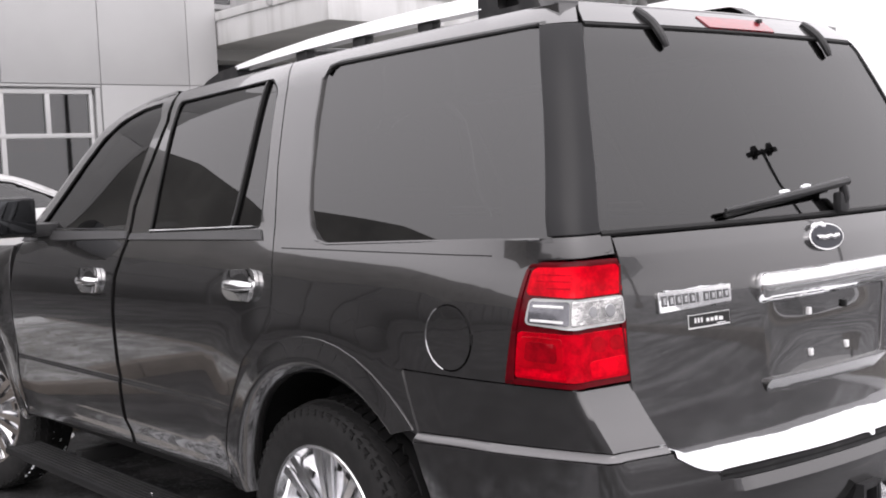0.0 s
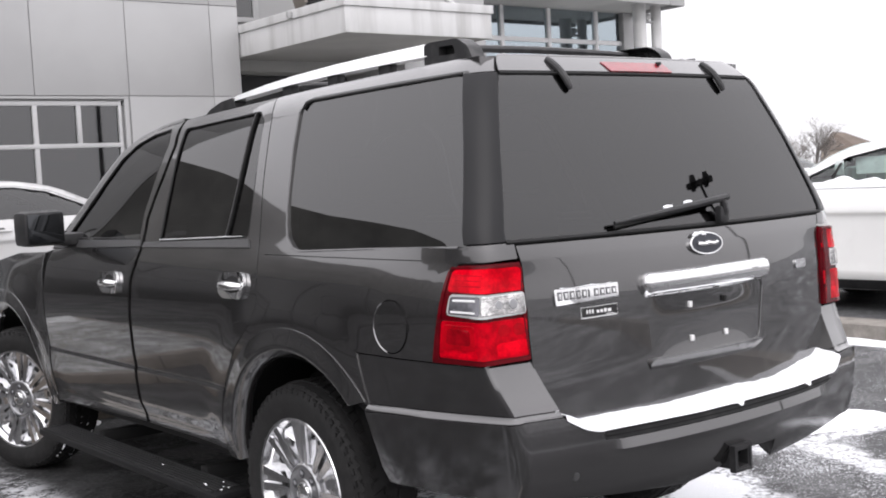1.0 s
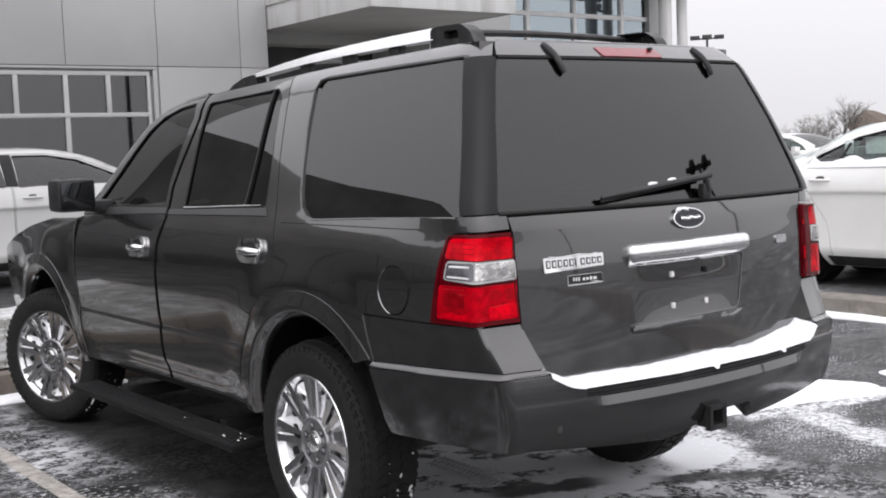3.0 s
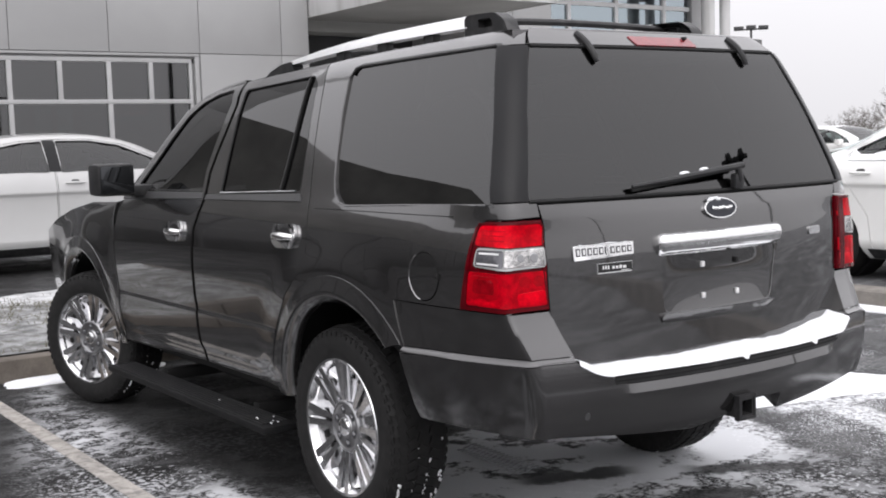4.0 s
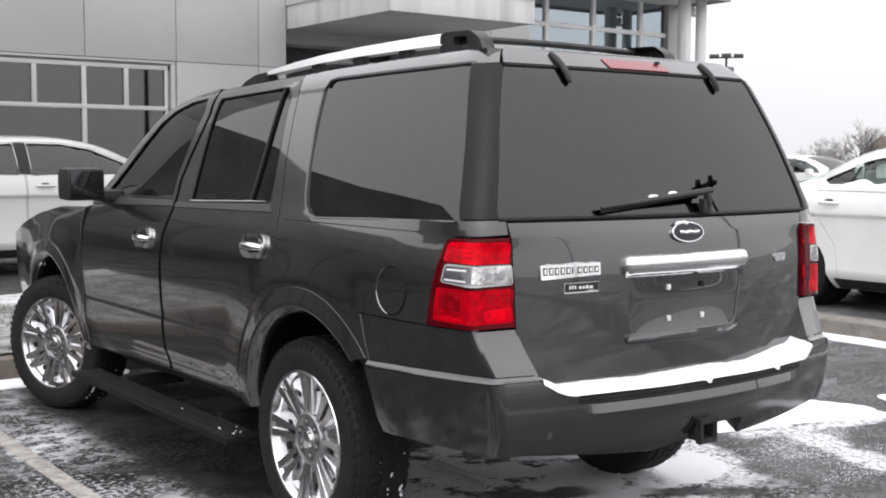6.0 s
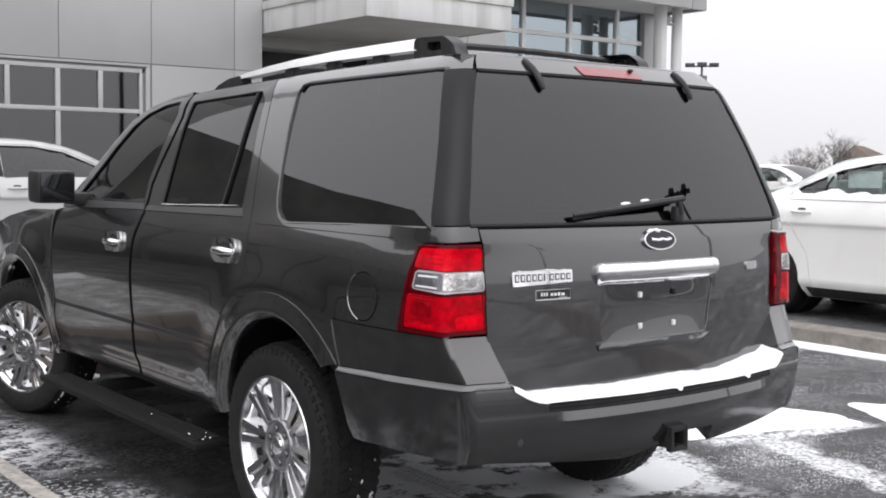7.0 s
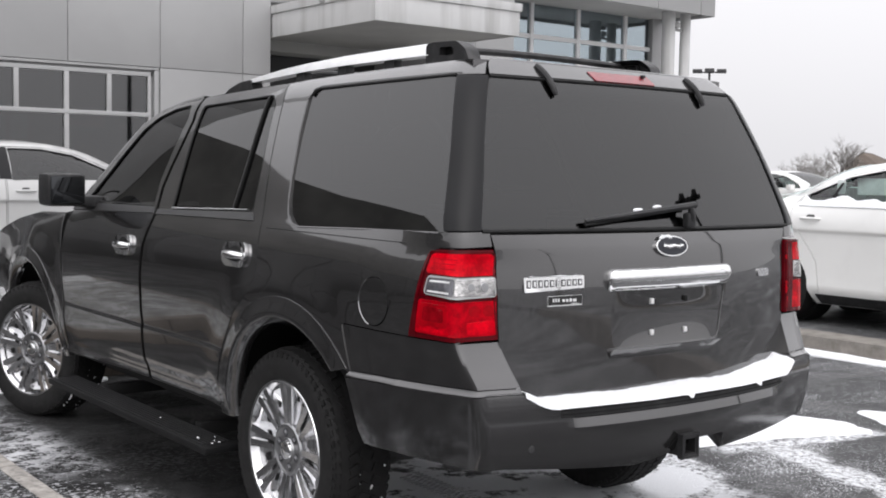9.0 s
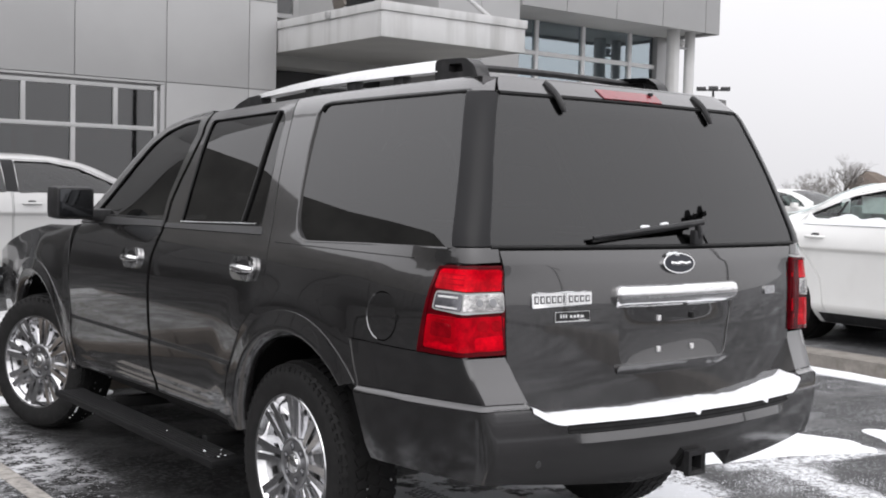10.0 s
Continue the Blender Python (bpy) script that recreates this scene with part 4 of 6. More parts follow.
# tail lamps
for mirror in (False, True):
    o = [L(-.873, .960), L(-.901, 1.09), L(-.938, 1.234), L(-.975, 1.250), R(-.880, 1.252), R(-.793, 1.252), R(-.791, 1.10), R(-.787, .961), L(-1.08, .957)]
    lamp = panel("tail_lamp", suv, o, RED_DEEP, BODY, off=.010, depth=.05, step=.04, bevel=.006, mirror=mirror, label="red tail lamp with clear reverse lens")
    kw = dict(fmap=BODY, mirror=mirror, step=.03, bevel=.003, depth=.008)
    yc = -1.098
    inner = -.868 if mirror else -.797
    panel("stop_lens", lamp, rounded([L(-.948, 1.172), L(-.958, 1.232), L(-.985, 1.240), L(yc, 1.240), R(-.799, 1.240), R(-.797, 1.170), L(yc, 1.167)], .014), RED_BRIGHT, off=.0145, **kw)
    panel("reverse_lens", lamp, rounded([L(-.948, 1.105), L(-.962, 1.165), L(yc, 1.163), R(inner, 1.165), R(inner + .001, 1.100), L(yc, 1.094)], .014), ALU, off=.0165, **kw)
    panel("reverse_lens_side", lamp, rounded([L(-.958, 1.108), L(-.966, 1.158), L(-1.088, 1.158), L(-1.088, 1.103)], .008), LENS_SMOKE, off=.0180, **kw)
    panel("reverse_lens_back", lamp, rounded([L(-1.092, 1.102), L(-1.092, 1.159), R(inner - .004, 1.161), R(inner - .003, 1.103)], .006), LENS_CLEAR, off=.0180, **kw)
    for bx, br in ((-.893, .012),) if mirror else ((-.842, .016), (-.893, .012)):
        panel("bulb_eye", lamp, [R(bx + br * math.cos(a), 1.132 + br * math.sin(a)) for a in steps(0, 6.0, 15)], HUB, off=.0195, **kw)
    panel("reflector_bar", lamp, [L(-.974, 1.143), L(-.975, 1.151), L(-1.074, 1.150), L(-1.074, 1.142)], WHITE_INK, off=.0195, **kw)
    panel("reflector_bar", lamp, [L(-.968, 1.112), L(-.969, 1.118), L(-1.074, 1.115), L(-1.074, 1.109)], WHITE_INK, off=.0195, **kw)
    panel("dark_edge", lamp, [L(-.876, .966), L(-.903, 1.082), L(-.921, 1.088), L(-.907, .968)], RED_DEEP, off=.0145, **kw)
    panel("dark_edge", lamp, [L(-.905, 1.088), L(-.938, 1.232), L(-.949, 1.230), L(-.920, 1.090)], RED_DEEP, off=.0145, **kw)
    panel("dark_edge", lamp, [R(-.7965, .975), R(-.7975, 1.238), R(-.7905, 1.238), R(-.7895, .975)], RED_DEEP, off=.0150, **kw)
    panel("dark_edge", lamp, [L(-.905, .961), L(-.905, .974), L(yc, .970), R(-.792, .973), R(-.792, .962), L(yc, .958)], RED_DEEP, off=.0150, **kw)
    panel("dark_edge", lamp, [L(-.940, 1.236), L(-.952, 1.246), L(yc, 1.249), R(-.797, 1.249), R(-.797, 1.241), L(yc, 1.240)], RED_DEEP, off=.0150, **kw)
    # right lamp only: red reflection on the reverse lens, put in as a deep red panel
    if mirror:
        panel("inner_lens", lamp, rounded([R(-.846, .972), R(-.846, 1.240), R(-.799, 1.240), R(-.798, .974)], .006), RED_DEEP, off=.0165, **kw)
    for i in range(3):
        z = 1.186 + .016 * i
        panel("lens_stripe", lamp, [L(-.972 - .004 * i, z), L(-.972 - .004 * i, z + .003), L(yc + .012, z + .002), L(yc + .012, z - .001)], RED_MID, off=.0158, **kw)
    panel("marker_lens", lamp, rounded([L(-.910, .978), L(-.926, 1.088), L(yc, 1.084), R(-.797, 1.088), R(-.795, .976), L(yc, .972)], .012), RED_MID, off=.0145, **kw)
    panel("marker_core", lamp, rounded([L(-.922, 1.004), L(-.936, 1.078), L(-1.070, 1.074), L(-1.070, 1.000)], .014), RED, off=.0155, **kw)
    panel("marker_cell", lamp, rounded([L(-.944, 1.020), L(-.952, 1.066), L(-1.048, 1.062), L(-1.048, 1.016)], .012), RED_CORE, off=.0165, **kw)
    panel("marker_bar", lamp, rounded([L(-.935, .984), L(-.936, .996), L(-1.078, .991), L(-1.078, .979)], .005), RED_BRIGHT, off=.0160, **kw)
    panel("fog_band", lamp, rounded([R(-.908, .978), R(-.910, 1.018), R(-.802, 1.026), R(-.801, .982)], .012), RED_BRIGHT, off=.0156, **kw)
    for bx in (-.828, -.882):
        panel("fog_core", lamp, [R(bx + .021 * math.cos(a), 1.056 + .018 * math.sin(a)) for a in steps(0, 6.0, 15)], RED, off=.0156, **kw)

# rear bumper
for mirror in (False, True):
    o = [LB(-.540, .801), LB(-.480, .958), LB(-.884, .953), LB(-1.08, .950), RB(-.786, .952), RB(-.777, .810), RB(-.9, .810), LB(-1.15, .809), LB(-.80, .804)]
    panel("bumper_shoulder", suv, o, BUMPER_PAINT, BUMP, off=-.004, depth=.09, step=.03, bevel=.002, mirror=mirror)
    o = [LB(-.532, .778), LB(-.80, .785), LB(-1.15, .789), RB(-.9, .790), RB(-.777, .790), RB(-.777, .807), RB(-.9, .807), LB(-1.15, .806), LB(-.80, .801), LB(-.540, .798)]
    panel("bumper_crease", suv, o, PAINT, lambda s, z, off: BUMP(s, z, off + .014 - .018 * min(1, max(0, (z - .785) / .017))), depth=.03, step=.03, bevel=.001, mirror=mirror, lines=(.785, .793, .801))
o = [LB(-.530, .775), LB(-.80, .782), LB(-1.10, .786), RB(-.86, .788), RB(-.779, .787), RB(-.745, .765), RB(-.70, .750), RB(-.64, .742)]
low = [LB(-.552, .70), LB(-.58, .60), LB(-.605, .555), LB(-.80, .548), LB(-1.0, .55), RB(-.83, .548), RB(-.46, .520), RB(-.22, .503), RB(-.12, .52)]
low_right = low[:-2] + [RB(-.235, .507), RB(-.222, .570), RB(-.075, .570)]
ring = o + [(-s, z) for s, z in o[::-1]] + [(-s, z) for s, z in low_right] + low[::-1]
bumper = panel("rear_bumper", suv, ring, BUMPER_PAINT, BUMP, off=.014, depth=.10, step=.03, bevel=.003)
pad = panel("step_pad", bumper, [RB(*p) for p in ((-.625, .704), (.625, .704), (.625, .747), (-.625, .747))], TRIM, lambda s, z, off: BUMP(s, z, off - .007 * (1 - ease((.655 - abs(s)) / .06))), off=.022, depth=.05, step=.05, bevel=.004, label="black ribbed step pad")
for z in (.716, .730):
    panel("pad_rib", pad, [RB(*p) for p in ((-.62, z), (.62, z), (.62, z + .004), (-.62, z + .004))], SEAL, BUMP, off=.0235, depth=.004, step=.06, bevel=0)
panel("bumper_ledge", bumper, [RB(*p) for p in ((-.625, .672), (.625, .672), (.625, .703), (-.625, .703))], PAINT, lambda s, z, off: BUMP(s, z, off + (.006 + .011 * (.703 - z) / .031) * ease((.662 - abs(s)) / .07)), off=.012, depth=.03, step=.04, bevel=.002)
sheet("bumper_shelf", bumper, steps(-.65, .65, 20), [0, .5, 1], lambda x, t: (x, (-1.262 + .17 * x * x) * (1 - t) + (-1.10 + .10 * x * x) * t, .740 + (.03 * max(0, abs(x) - .58) / .08)), TRIM, thick=.01)
panel("bumper_sensor", bumper, [RB(-.735 + .012 * math.cos(a), .610 + .012 * math.sin(a)) for a in steps(0, 6, 12)], SATIN, BUMP, off=.016, depth=.006, step=.03, bevel=.001)


# roof, pillars, bonnet, windscreen
def roof_at(y, t):
    zt = lerp(ROOFLINE, y)
    e = half_width(y, zt - .002)
    return Vector((e * t, y + .085 * (e * t) ** 2 * min(1, max(0, (.2 - y) / 1.0)), zt - .002 + lerp([(-.85, .004), (-.5, .016), (.3, .034), (1.8, .034)], y) * (1 - abs(t) ** 2.6)))


sheet("roof", suv, steps(-.835, 1.72, 26), steps(-1, 1, 18), roof_at, PAINT, thick=.03)
for sg in (-1, 1):
    pts = [(y, z) for y, z in A_PILLAR]
    bm = bmesh.new()
    ring = []
    for y, z in pts:
        w = half_width(y, z)
        ring.append([bm.verts.new((sg * (w - a), y + b, z + c)) for a, b, c in ((.004, .004, .003), (.02, .05, .012), (.09, .085, .012), (.10, .06, -.02))])
    for a, b in zip(ring, ring[1:]):
        for i in range(3):
            bm.faces.new((a[i], a[i + 1], b[i + 1], b[i]) if sg < 0 else (a[i + 1], a[i], b[i], b[i + 1]))
    part("windscreen_pillar", bm, PAINT, suv)


def screen_at(t, u):
    y, z = 2.30 + (1.76 - 2.30) * t + .32 * (1 - u * u) * (1 - .55 * t), 1.285 + (1.80 - 1.285) * t + .02 * (1 - u * u)
    return Vector(((.83 + (.60 - .83) * t) * u, y, z))


sheet("windscreen", suv, steps(0, 1, 8), steps(-1, 1, 12), screen_at, TINT_FRONT, thick=.006)


def bonnet_at(y, u):
    z = lerp([(2.2, 1.275), (2.6, 1.255), (3.2, 1.20), (3.6, 1.12), (3.85, 1.03), (3.95, .93)], y)
    return Vector(((.915 - .05 * max(0, y - 3.0) ** 2 - .02) * u, y, z - .05 * abs(u) ** 3 + .012))


sheet("bonnet", suv, steps(2.28, 3.95, 14), steps(-1, 1, 14), bonnet_at, PAINT, thick=.02)
boxed("front_bumper", (-.86, .86, 3.72, 4.0, .40, .98), PAINT, suv, .09)
boxed("grille", (-.50, .50, 3.99, 4.02, .62, .98), CHROME, suv, .02)
for sg in (-1, 1):
    boxed("headlamp", (*sorted((sg * .56, sg * .84)), 3.85, 3.985, .82, 1.0), LENS_CLEAR, suv, .04)

# roof rails
def flat_side(x):
    return lambda y, z, off: Vector((-x - off, y, z))


for mirror in (False, True):
    sg = 1 if mirror else -1
    rail = [(1.19, 1.912), (1.05, 1.926), (.82, 1.942), (.58, 1.955), (.27, 1.964), (-.03, 1.967), (-.36, 1.968)]
    bm = bmesh.new()
    ring = []
    for i, (y, z) in enumerate(rail):
        h = (.014, .030, .038, .042, .046, .048, .050)[i]
        ring.append([bm.verts.new((sg * x, y, z + c)) for x, c in ((.521, -h * .5), (.514, -h * .05), (.503, h * .32), (.488, h * .50), (.462, h * .44), (.456, -h * .5))])
    for a, b in zip(ring, ring[1:]):
        for i in range(6):
            bm.faces.new((a[i], a[(i + 1) % 6], b[(i + 1) % 6], b[i]))
    bm.faces.new(ring[0][::-1])
    bm.faces.new(ring[-1])
    bmesh.ops.recalc_face_normals(bm, faces=bm.faces[:])
    rr = part("roof_rail", bm, RAIL, suv, "silver roof rail with black feet", sharp=1.0)
    foot = rounded([(-.345, 1.880), (-.345, 1.984), (-.38, 1.990), (-.53, 1.986), (-.585, 1.955), (-.625, 1.880)], .018)
    hole = rounded([(-.43, 1.935), (-.43, 1.968), (-.508, 1.966), (-.52, 1.935)], .010)
    panel("rail_foot", rr, foot, TRIM, flat_side(.520), holes=[hole], depth=.060, step=.05, bevel=.008, mirror=mirror)
    panel("foot_web", rr, shrink(foot, .012), SEAL, flat_side(.485), depth=.02, step=.05, bevel=0, mirror=mirror)
    foot = rounded([(1.03, 1.870), (1.06, 1.925), (1.17, 1.917), (1.28, 1.890), (1.34, 1.862)], .008)
    panel("rail_foot", rr, foot, TRIM, flat_side(.525), depth=.06, step=.05, bevel=.006, mirror=mirror)
    for y, z in ((.27, 1.965), (-.08, 1.970), (.62, 1.955)):
        boxed("rail_post", (*sorted((sg * .468, sg * .508)), y - .035, y + .035, 1.86, z), TRIM, rr, .006)
for y in (-.40, .70):
    bm = bmesh.new()
    z = 1.972 if y < 0 else 1.948
    tube(bm, [(x, y + .02 * (1 - (x / .48) ** 2), z - .006 + .012 * (1 - (x / .48) ** 2)) for x in steps(-.48, .48, 10)], .014, 8)
    part("cross_bar", bm, TRIM, suv)

# underbody, hitch, spare wheel, exhaust
for s in (-1, 1):
    boxed("chassis_rail", (*sorted((s * .44, s * .60)), .30, 3.6, .30, .47), SEAL, suv, .02)
boxed("fuel_tank", (-.42, .05, .62, 1.75, .26, .47), SEAL, suv, .04)
boxed("gearbox", (-.18, .20, 1.80, 2.75, .25, .47), SEAL, suv, .05)
boxed("underbody", (-.66, .66, -.70, 3.75, .47, .56), SEAL, suv, .03)
boxed("cross_member", (-.50, .06, -1.08, -.98, .58, .66), SEAL, suv, .02)
bm = bmesh.new()
hx = -.010
for a, b, c, d in ((-.036, .036, .026, .036), (-.036, .036, -.036, -.026), (-.036, -.026, -.026, .026), (.026, .036, -.026, .026)):
    block(bm, hx + a, hx + b, -1.265, -1.0, .55 + c, .55 + d)
block(bm, hx - .044, hx + .044, -1.268, -1.245, .55 + .034, .55 + .044)
block(bm, hx - .044, hx + .044, -1.268, -1.245, .55 - .044, .55 - .034)
block(bm, hx - .044, hx - .034, -1.268, -1.245, .516, .584)
block(bm, hx + .034, hx + .044, -1.268, -1.245, .516, .584)
hitch = part("tow_hitch", bm, TRIM, suv, "black square tow receiver")
# black plug added in the hollow tube so that its inside looks shaded
boxed("hitch_bore", (hx - .025, hx + .025, -1.20, -1.19, .525, .575), SEAL, hitch, 0)
bm = bmesh.new()
tube(bm, [(hx - .075, -1.20, .555), (hx - .04, -1.20, .555)], .008, 8)
part("hitch_pin", bm, CHROME, hitch)
bm = bmesh.new()
tube(bm, [(-.85, 0, .405), (.85, 0, .405)], .06, 12)
part("rear_axle", bm, STEEL, suv)

# wheels
TYRE = [(.262, -.112), (.276, -.124), (.298, -.131), (.335, -.1335), (.362, -.129), (.380, -.120), (.391, -.108), (.397, -.090), (.399, -.05), (.399, .05), (.397, .090), (.391, .108), (.380, .120), (.362, .129), (.335, .1335), (.298, .131), (.276, .124), (.262, .112)]
RIM = [(.240, .115), (.262, .118), (.266, .112), (.268, -.100), (.276, -.112), (.280, -.122), (.276, -.128), (.266, -.126), (.256, -.112), (.246, -.095), (.235, -.02), (.225, .10)]


def spin(a):
    return Matrix.Rotation(a, 4, "X")


def build_wheel():
    """A wheel about the x axis, its face towards -x."""
    w = part("wheel", lathe(bmesh.new(), RIM, 64, True), ALLOY, None, "polished alloy wheel with eight split spokes")
    tyre = part("tyre", lathe(bmesh.new(), TYRE, 72, True), RUBBER, w, "black all-season tyre with snow in the tread")
    bm = bmesh.new()
    rng = random.Random(4)
    n = 60
    for k in range(n):
        for x0, x1, sh in ((-.108, -.076, 0), (-.070, -.030, .5), (-.024, .024, .2), (.030, .070, .7), (.076, .108, .3)):
            a = 2 * math.pi * (k + sh) / n
            r1 = .4045 if abs(x0 + x1) < .15 else .3940
            m = spin(a) @ Matrix.Translation(((x0 + x1) / 2, 0, 0)) @ Matrix.Rotation(.38 if x0 < -.03 else -.38, 4, "Z") @ Matrix.Translation((-(x0 + x1) / 2, 0, 0))
            wd = .0152
            block(bm, x0, x1, -wd, wd, .388, r1, 0, m)
    # shoulder lugs running down the side wall
    for k in range(n):
        a = 2 * math.pi * k / n
        for s in (-1, 1):
            block(bm, *sorted((s * .104, s * .1235)), -.0115, .0115, .368, .3835, 0, spin(a))
            block(bm, *sorted((s * .116, s * .1285)), -.0060, .0060, .356, .3730, 0, spin(a + .5 * math.pi / n))
    part("tread", bm, RUBBER, tyre, smooth=False)
    bm = bmesh.new()
    for k in range(46):
        a, x = radians(rng.gauss(110, 12)), rng.choice((-.088, -.03, .03, .03, .088, .088)) + rng.uniform(-.012, .012)
        s = rng.uniform(.002, .0055)
        block(bm, x - s * .6, x + s * .6, -s * 1.3, s * 1.3, .392, .4035, 0, spin(a))
    tagged(part("tread_snow", bm, SNOW, tyre, smooth=False), kind="stuff")
    # eight pairs of spokes with a slot in each pair, its darkness a black block
    for k in range(8):
        a0 = math.pi / 2 + 2 * math.pi * k / 8
        for s in (-1, 1):
            bm = bmesh.new()
            rows = []
            for t in steps(0, 1, 7):
                r = .094 + (.268 - .094) * t
                side = s * (.0150 + .0170 * t)
                half = .0118 + .0085 * t
                face = -.101 - .023 * t
                c, tn = Vector((0, 1, 0)), Vector((0, 0, 1))
                rows.append([bm.verts.new(c * r + tn * (side + u * half) + Vector((face + d, 0, 0))) for u, d in ((-1.2, .055), (-1.0, .014), (-.82, .0), (.82, .0), (1.0, .014), (1.2, .055))])
            for a, b in zip(rows, rows[1:]):
                for i in range(5):
                    bm.faces.new((a[i], b[i], b[i + 1], a[i + 1]))
            bmesh.ops.transform(bm, matrix=spin(a0 - 0), verts=bm.verts[:])
            bmesh.ops.recalc_face_normals(bm, faces=bm.faces[:])
            part("spoke", bm, ALLOY, w, sharp=1.1)
        bm = bmesh.new()
        rows = []
        for t in steps(.12, 1, 5):
            r = .085 + .180 * t
            half = .017 + .026 * t
            rows.append([bm.verts.new((-.092 + .008 * math.sin(t * math.pi) - .020 * t, r, u * half)) for u in steps(-1, 1, 3)])
        for a, b in zip(rows, rows[1:]):
            for i in range(3):
                bm.faces.new((a[i], b[i], b[i + 1], a[i + 1]))
        bmesh.ops.transform(bm, matrix=spin(a0), verts=bm.verts[:])
        web = part("spoke_web", bm, ALLOY, w)
        part("spoke_slot", block(bmesh.new(), -.1000, -.075, .140, .166, -.0105, .0105, .003, spin(a0)), SEAL, web)
    # dark openings between the pairs, put in as black blocks on the closed dish
    for k in range(8):
        a0 = math.pi / 2 + 2 * math.pi * (k + .5) / 8
        part("wheel_slit", block(bmesh.new(), -.0825, -.055, .196, .230, -.017, .017, .006, spin(a0)), SEAL, w)
    part("wheel_dish", lathe(bmesh.new(), [(.085, -.092), (.115, -.080), (.150, -.073), (.195, -.074), (.228, -.084), (.244, -.096), (.247, -.060)], 56), ALLOY, w, "bright dished wheel face")
    hub = part("hub", lathe(bmesh.new(), [(.0005, -.107), (.046, -.107), (.050, -.102), (.084, -.102), (.090, -.106), (.099, -.105), (.106, -.098), (.108, -.02)], 40), HUB, w, "satin grey hub")
    part("centre_cap", lathe(bmesh.new(), [(.0005, -.119), (.028, -.118), (.036, -.114), (.040, -.103)], 28), CHROME, hub, "chrome centre cap")
    for k in range(6):
        a = 2 * math.pi * (k + .25) / 6
        m = Matrix.Translation((0, .068 * math.cos(a), .068 * math.sin(a)))
        part("lug_nut", lathe(bmesh.new(), [(.0005, -.111), (.008, -.110), (.011, -.107), (.012, -.098)], 6, False, m), ALLOY_DARK, hub)
        # flat ring of darker alloy: the shade of a sunken lug well, as colour
        part("lug_well", lathe(bmesh.new(), [(.0125, -.1030), (.0185, -.1032)], 14, False, m), ALLOY_DARK, hub)
    part("brake_disc", lathe(bmesh.new(), [(.09, -.005), (.165, -.005), (.168, .0), (.168, .02), (.09, .02)], 40), STEEL, w)
    part("brake_backing", lathe(bmesh.new(), [(.02, .03), (.235, .035)], 40), SEAL, w)
    return w


wheel = build_wheel()
wheel.parent = suv


def set_wheel(m):
    made = {}
    for o in (wheel, *wheel.children_recursive):
        made[o] = o.copy()
        scene.collection.objects.link(made[o])
        made[o].parent = made.get(o.parent, suv)
    made[wheel].matrix_basis = m
    return made[wheel]


set_wheel(pose(-.850, 3.023, .403, 14, 0, 22.5))
set_wheel(pose(.815, 3.023, .403, 30, 0, 22.5 + 180))
set_wheel(pose(.824, 0, .403, 50, 0, 180))
wheel.matrix_basis = pose(-.813, -.008, .401, 3, 0, 0)
part("spare_tyre", lathe(bmesh.new(), TYRE, 48, True, Matrix.Translation((.0, -.62, .535)) @ Matrix.Rotation(radians(90), 4, "Y") @ Matrix.Scale(.86, 4)), RUBBER, suv)

# seats, seen dimly through the glass
for x in (-.42, .42):
    for y in (1.35, .35):
        bm = block(bmesh.new(), x - .25, x + .25, y - .05, y + .45, .70, .88, .06)
        block(bm, x - .24, x + .24, y - .14, y + .02, .82, 1.42, .05)
        seat = part("seat", bm, CABIN, suv)
        part("headrest", block(bmesh.new(), x - .13, x + .13, y - .16, y - .05, 1.44, 1.62, .04), CABIN, seat)
bm = bmesh.new()
tube(bm, [(-.42 + .19 * math.cos(a), 2.0 - .07 * math.sin(a), 1.16 + .175 * math.sin(a)) for a in steps(0, 2 * math.pi, 24)], .016, 8, False)
part("steering_wheel", bm, TRIM, suv)
boxed("dashboard", (-.82, .82, 2.12, 2.45, .80, 1.25), CABIN, suv, .08)
boxed("cabin_floor", (-.84, .84, -.95, 2.4, .56, .66), CABIN, suv, .02)

# crumbs of snow on the running board
bm = bmesh.new()
rng = random.Random(21)
for k in range(7):
    at = Vector((rng.uniform(-1.01, -.91), rng.uniform(.50, .68) if k < 6 else 1.1, .333))
    bmesh.ops.create_icosphere(bm, subdivisions=1, radius=1, matrix=Matrix.Translation(at) @ Matrix.Diagonal((rng.uniform(.003, .006), rng.uniform(.003, .008), .003, 1)))
tagged(part("snow_crumbs", bm, SNOW), "crumbs of snow on the running board", "snow", kind="stuff")

# thin snow on the sill of the rear door's window
bm = bmesh.new()
rows = []
for y in steps(.325, 1.045, 60):
    h = max(.0003, .0010 + .005 * noise.noise((y * 7, 3.3, 0)) + .002 * noise.noise((y * 40, 1.1, 0)))
    z = lerp([(.30, 1.333), (1.06, 1.314)], y)
    rows.append([bm.verts.new(BODY(*L(y, z + dz), off)) for dz, off in ((-.003, .0085), (h * .6, .0090), (h, .006), (h, -.004), (-.002, -.008))])
for a, b in zip(rows, rows[1:]):
    for i in range(4):
        bm.faces.new((a[i], b[i], b[i + 1], a[i + 1]))
bmesh.ops.recalc_face_normals(bm, faces=bm.faces[:])
tagged(part("snow_line", bm, OLD_SNOW), "thin line of snow on the rear door's window sill", "snow")

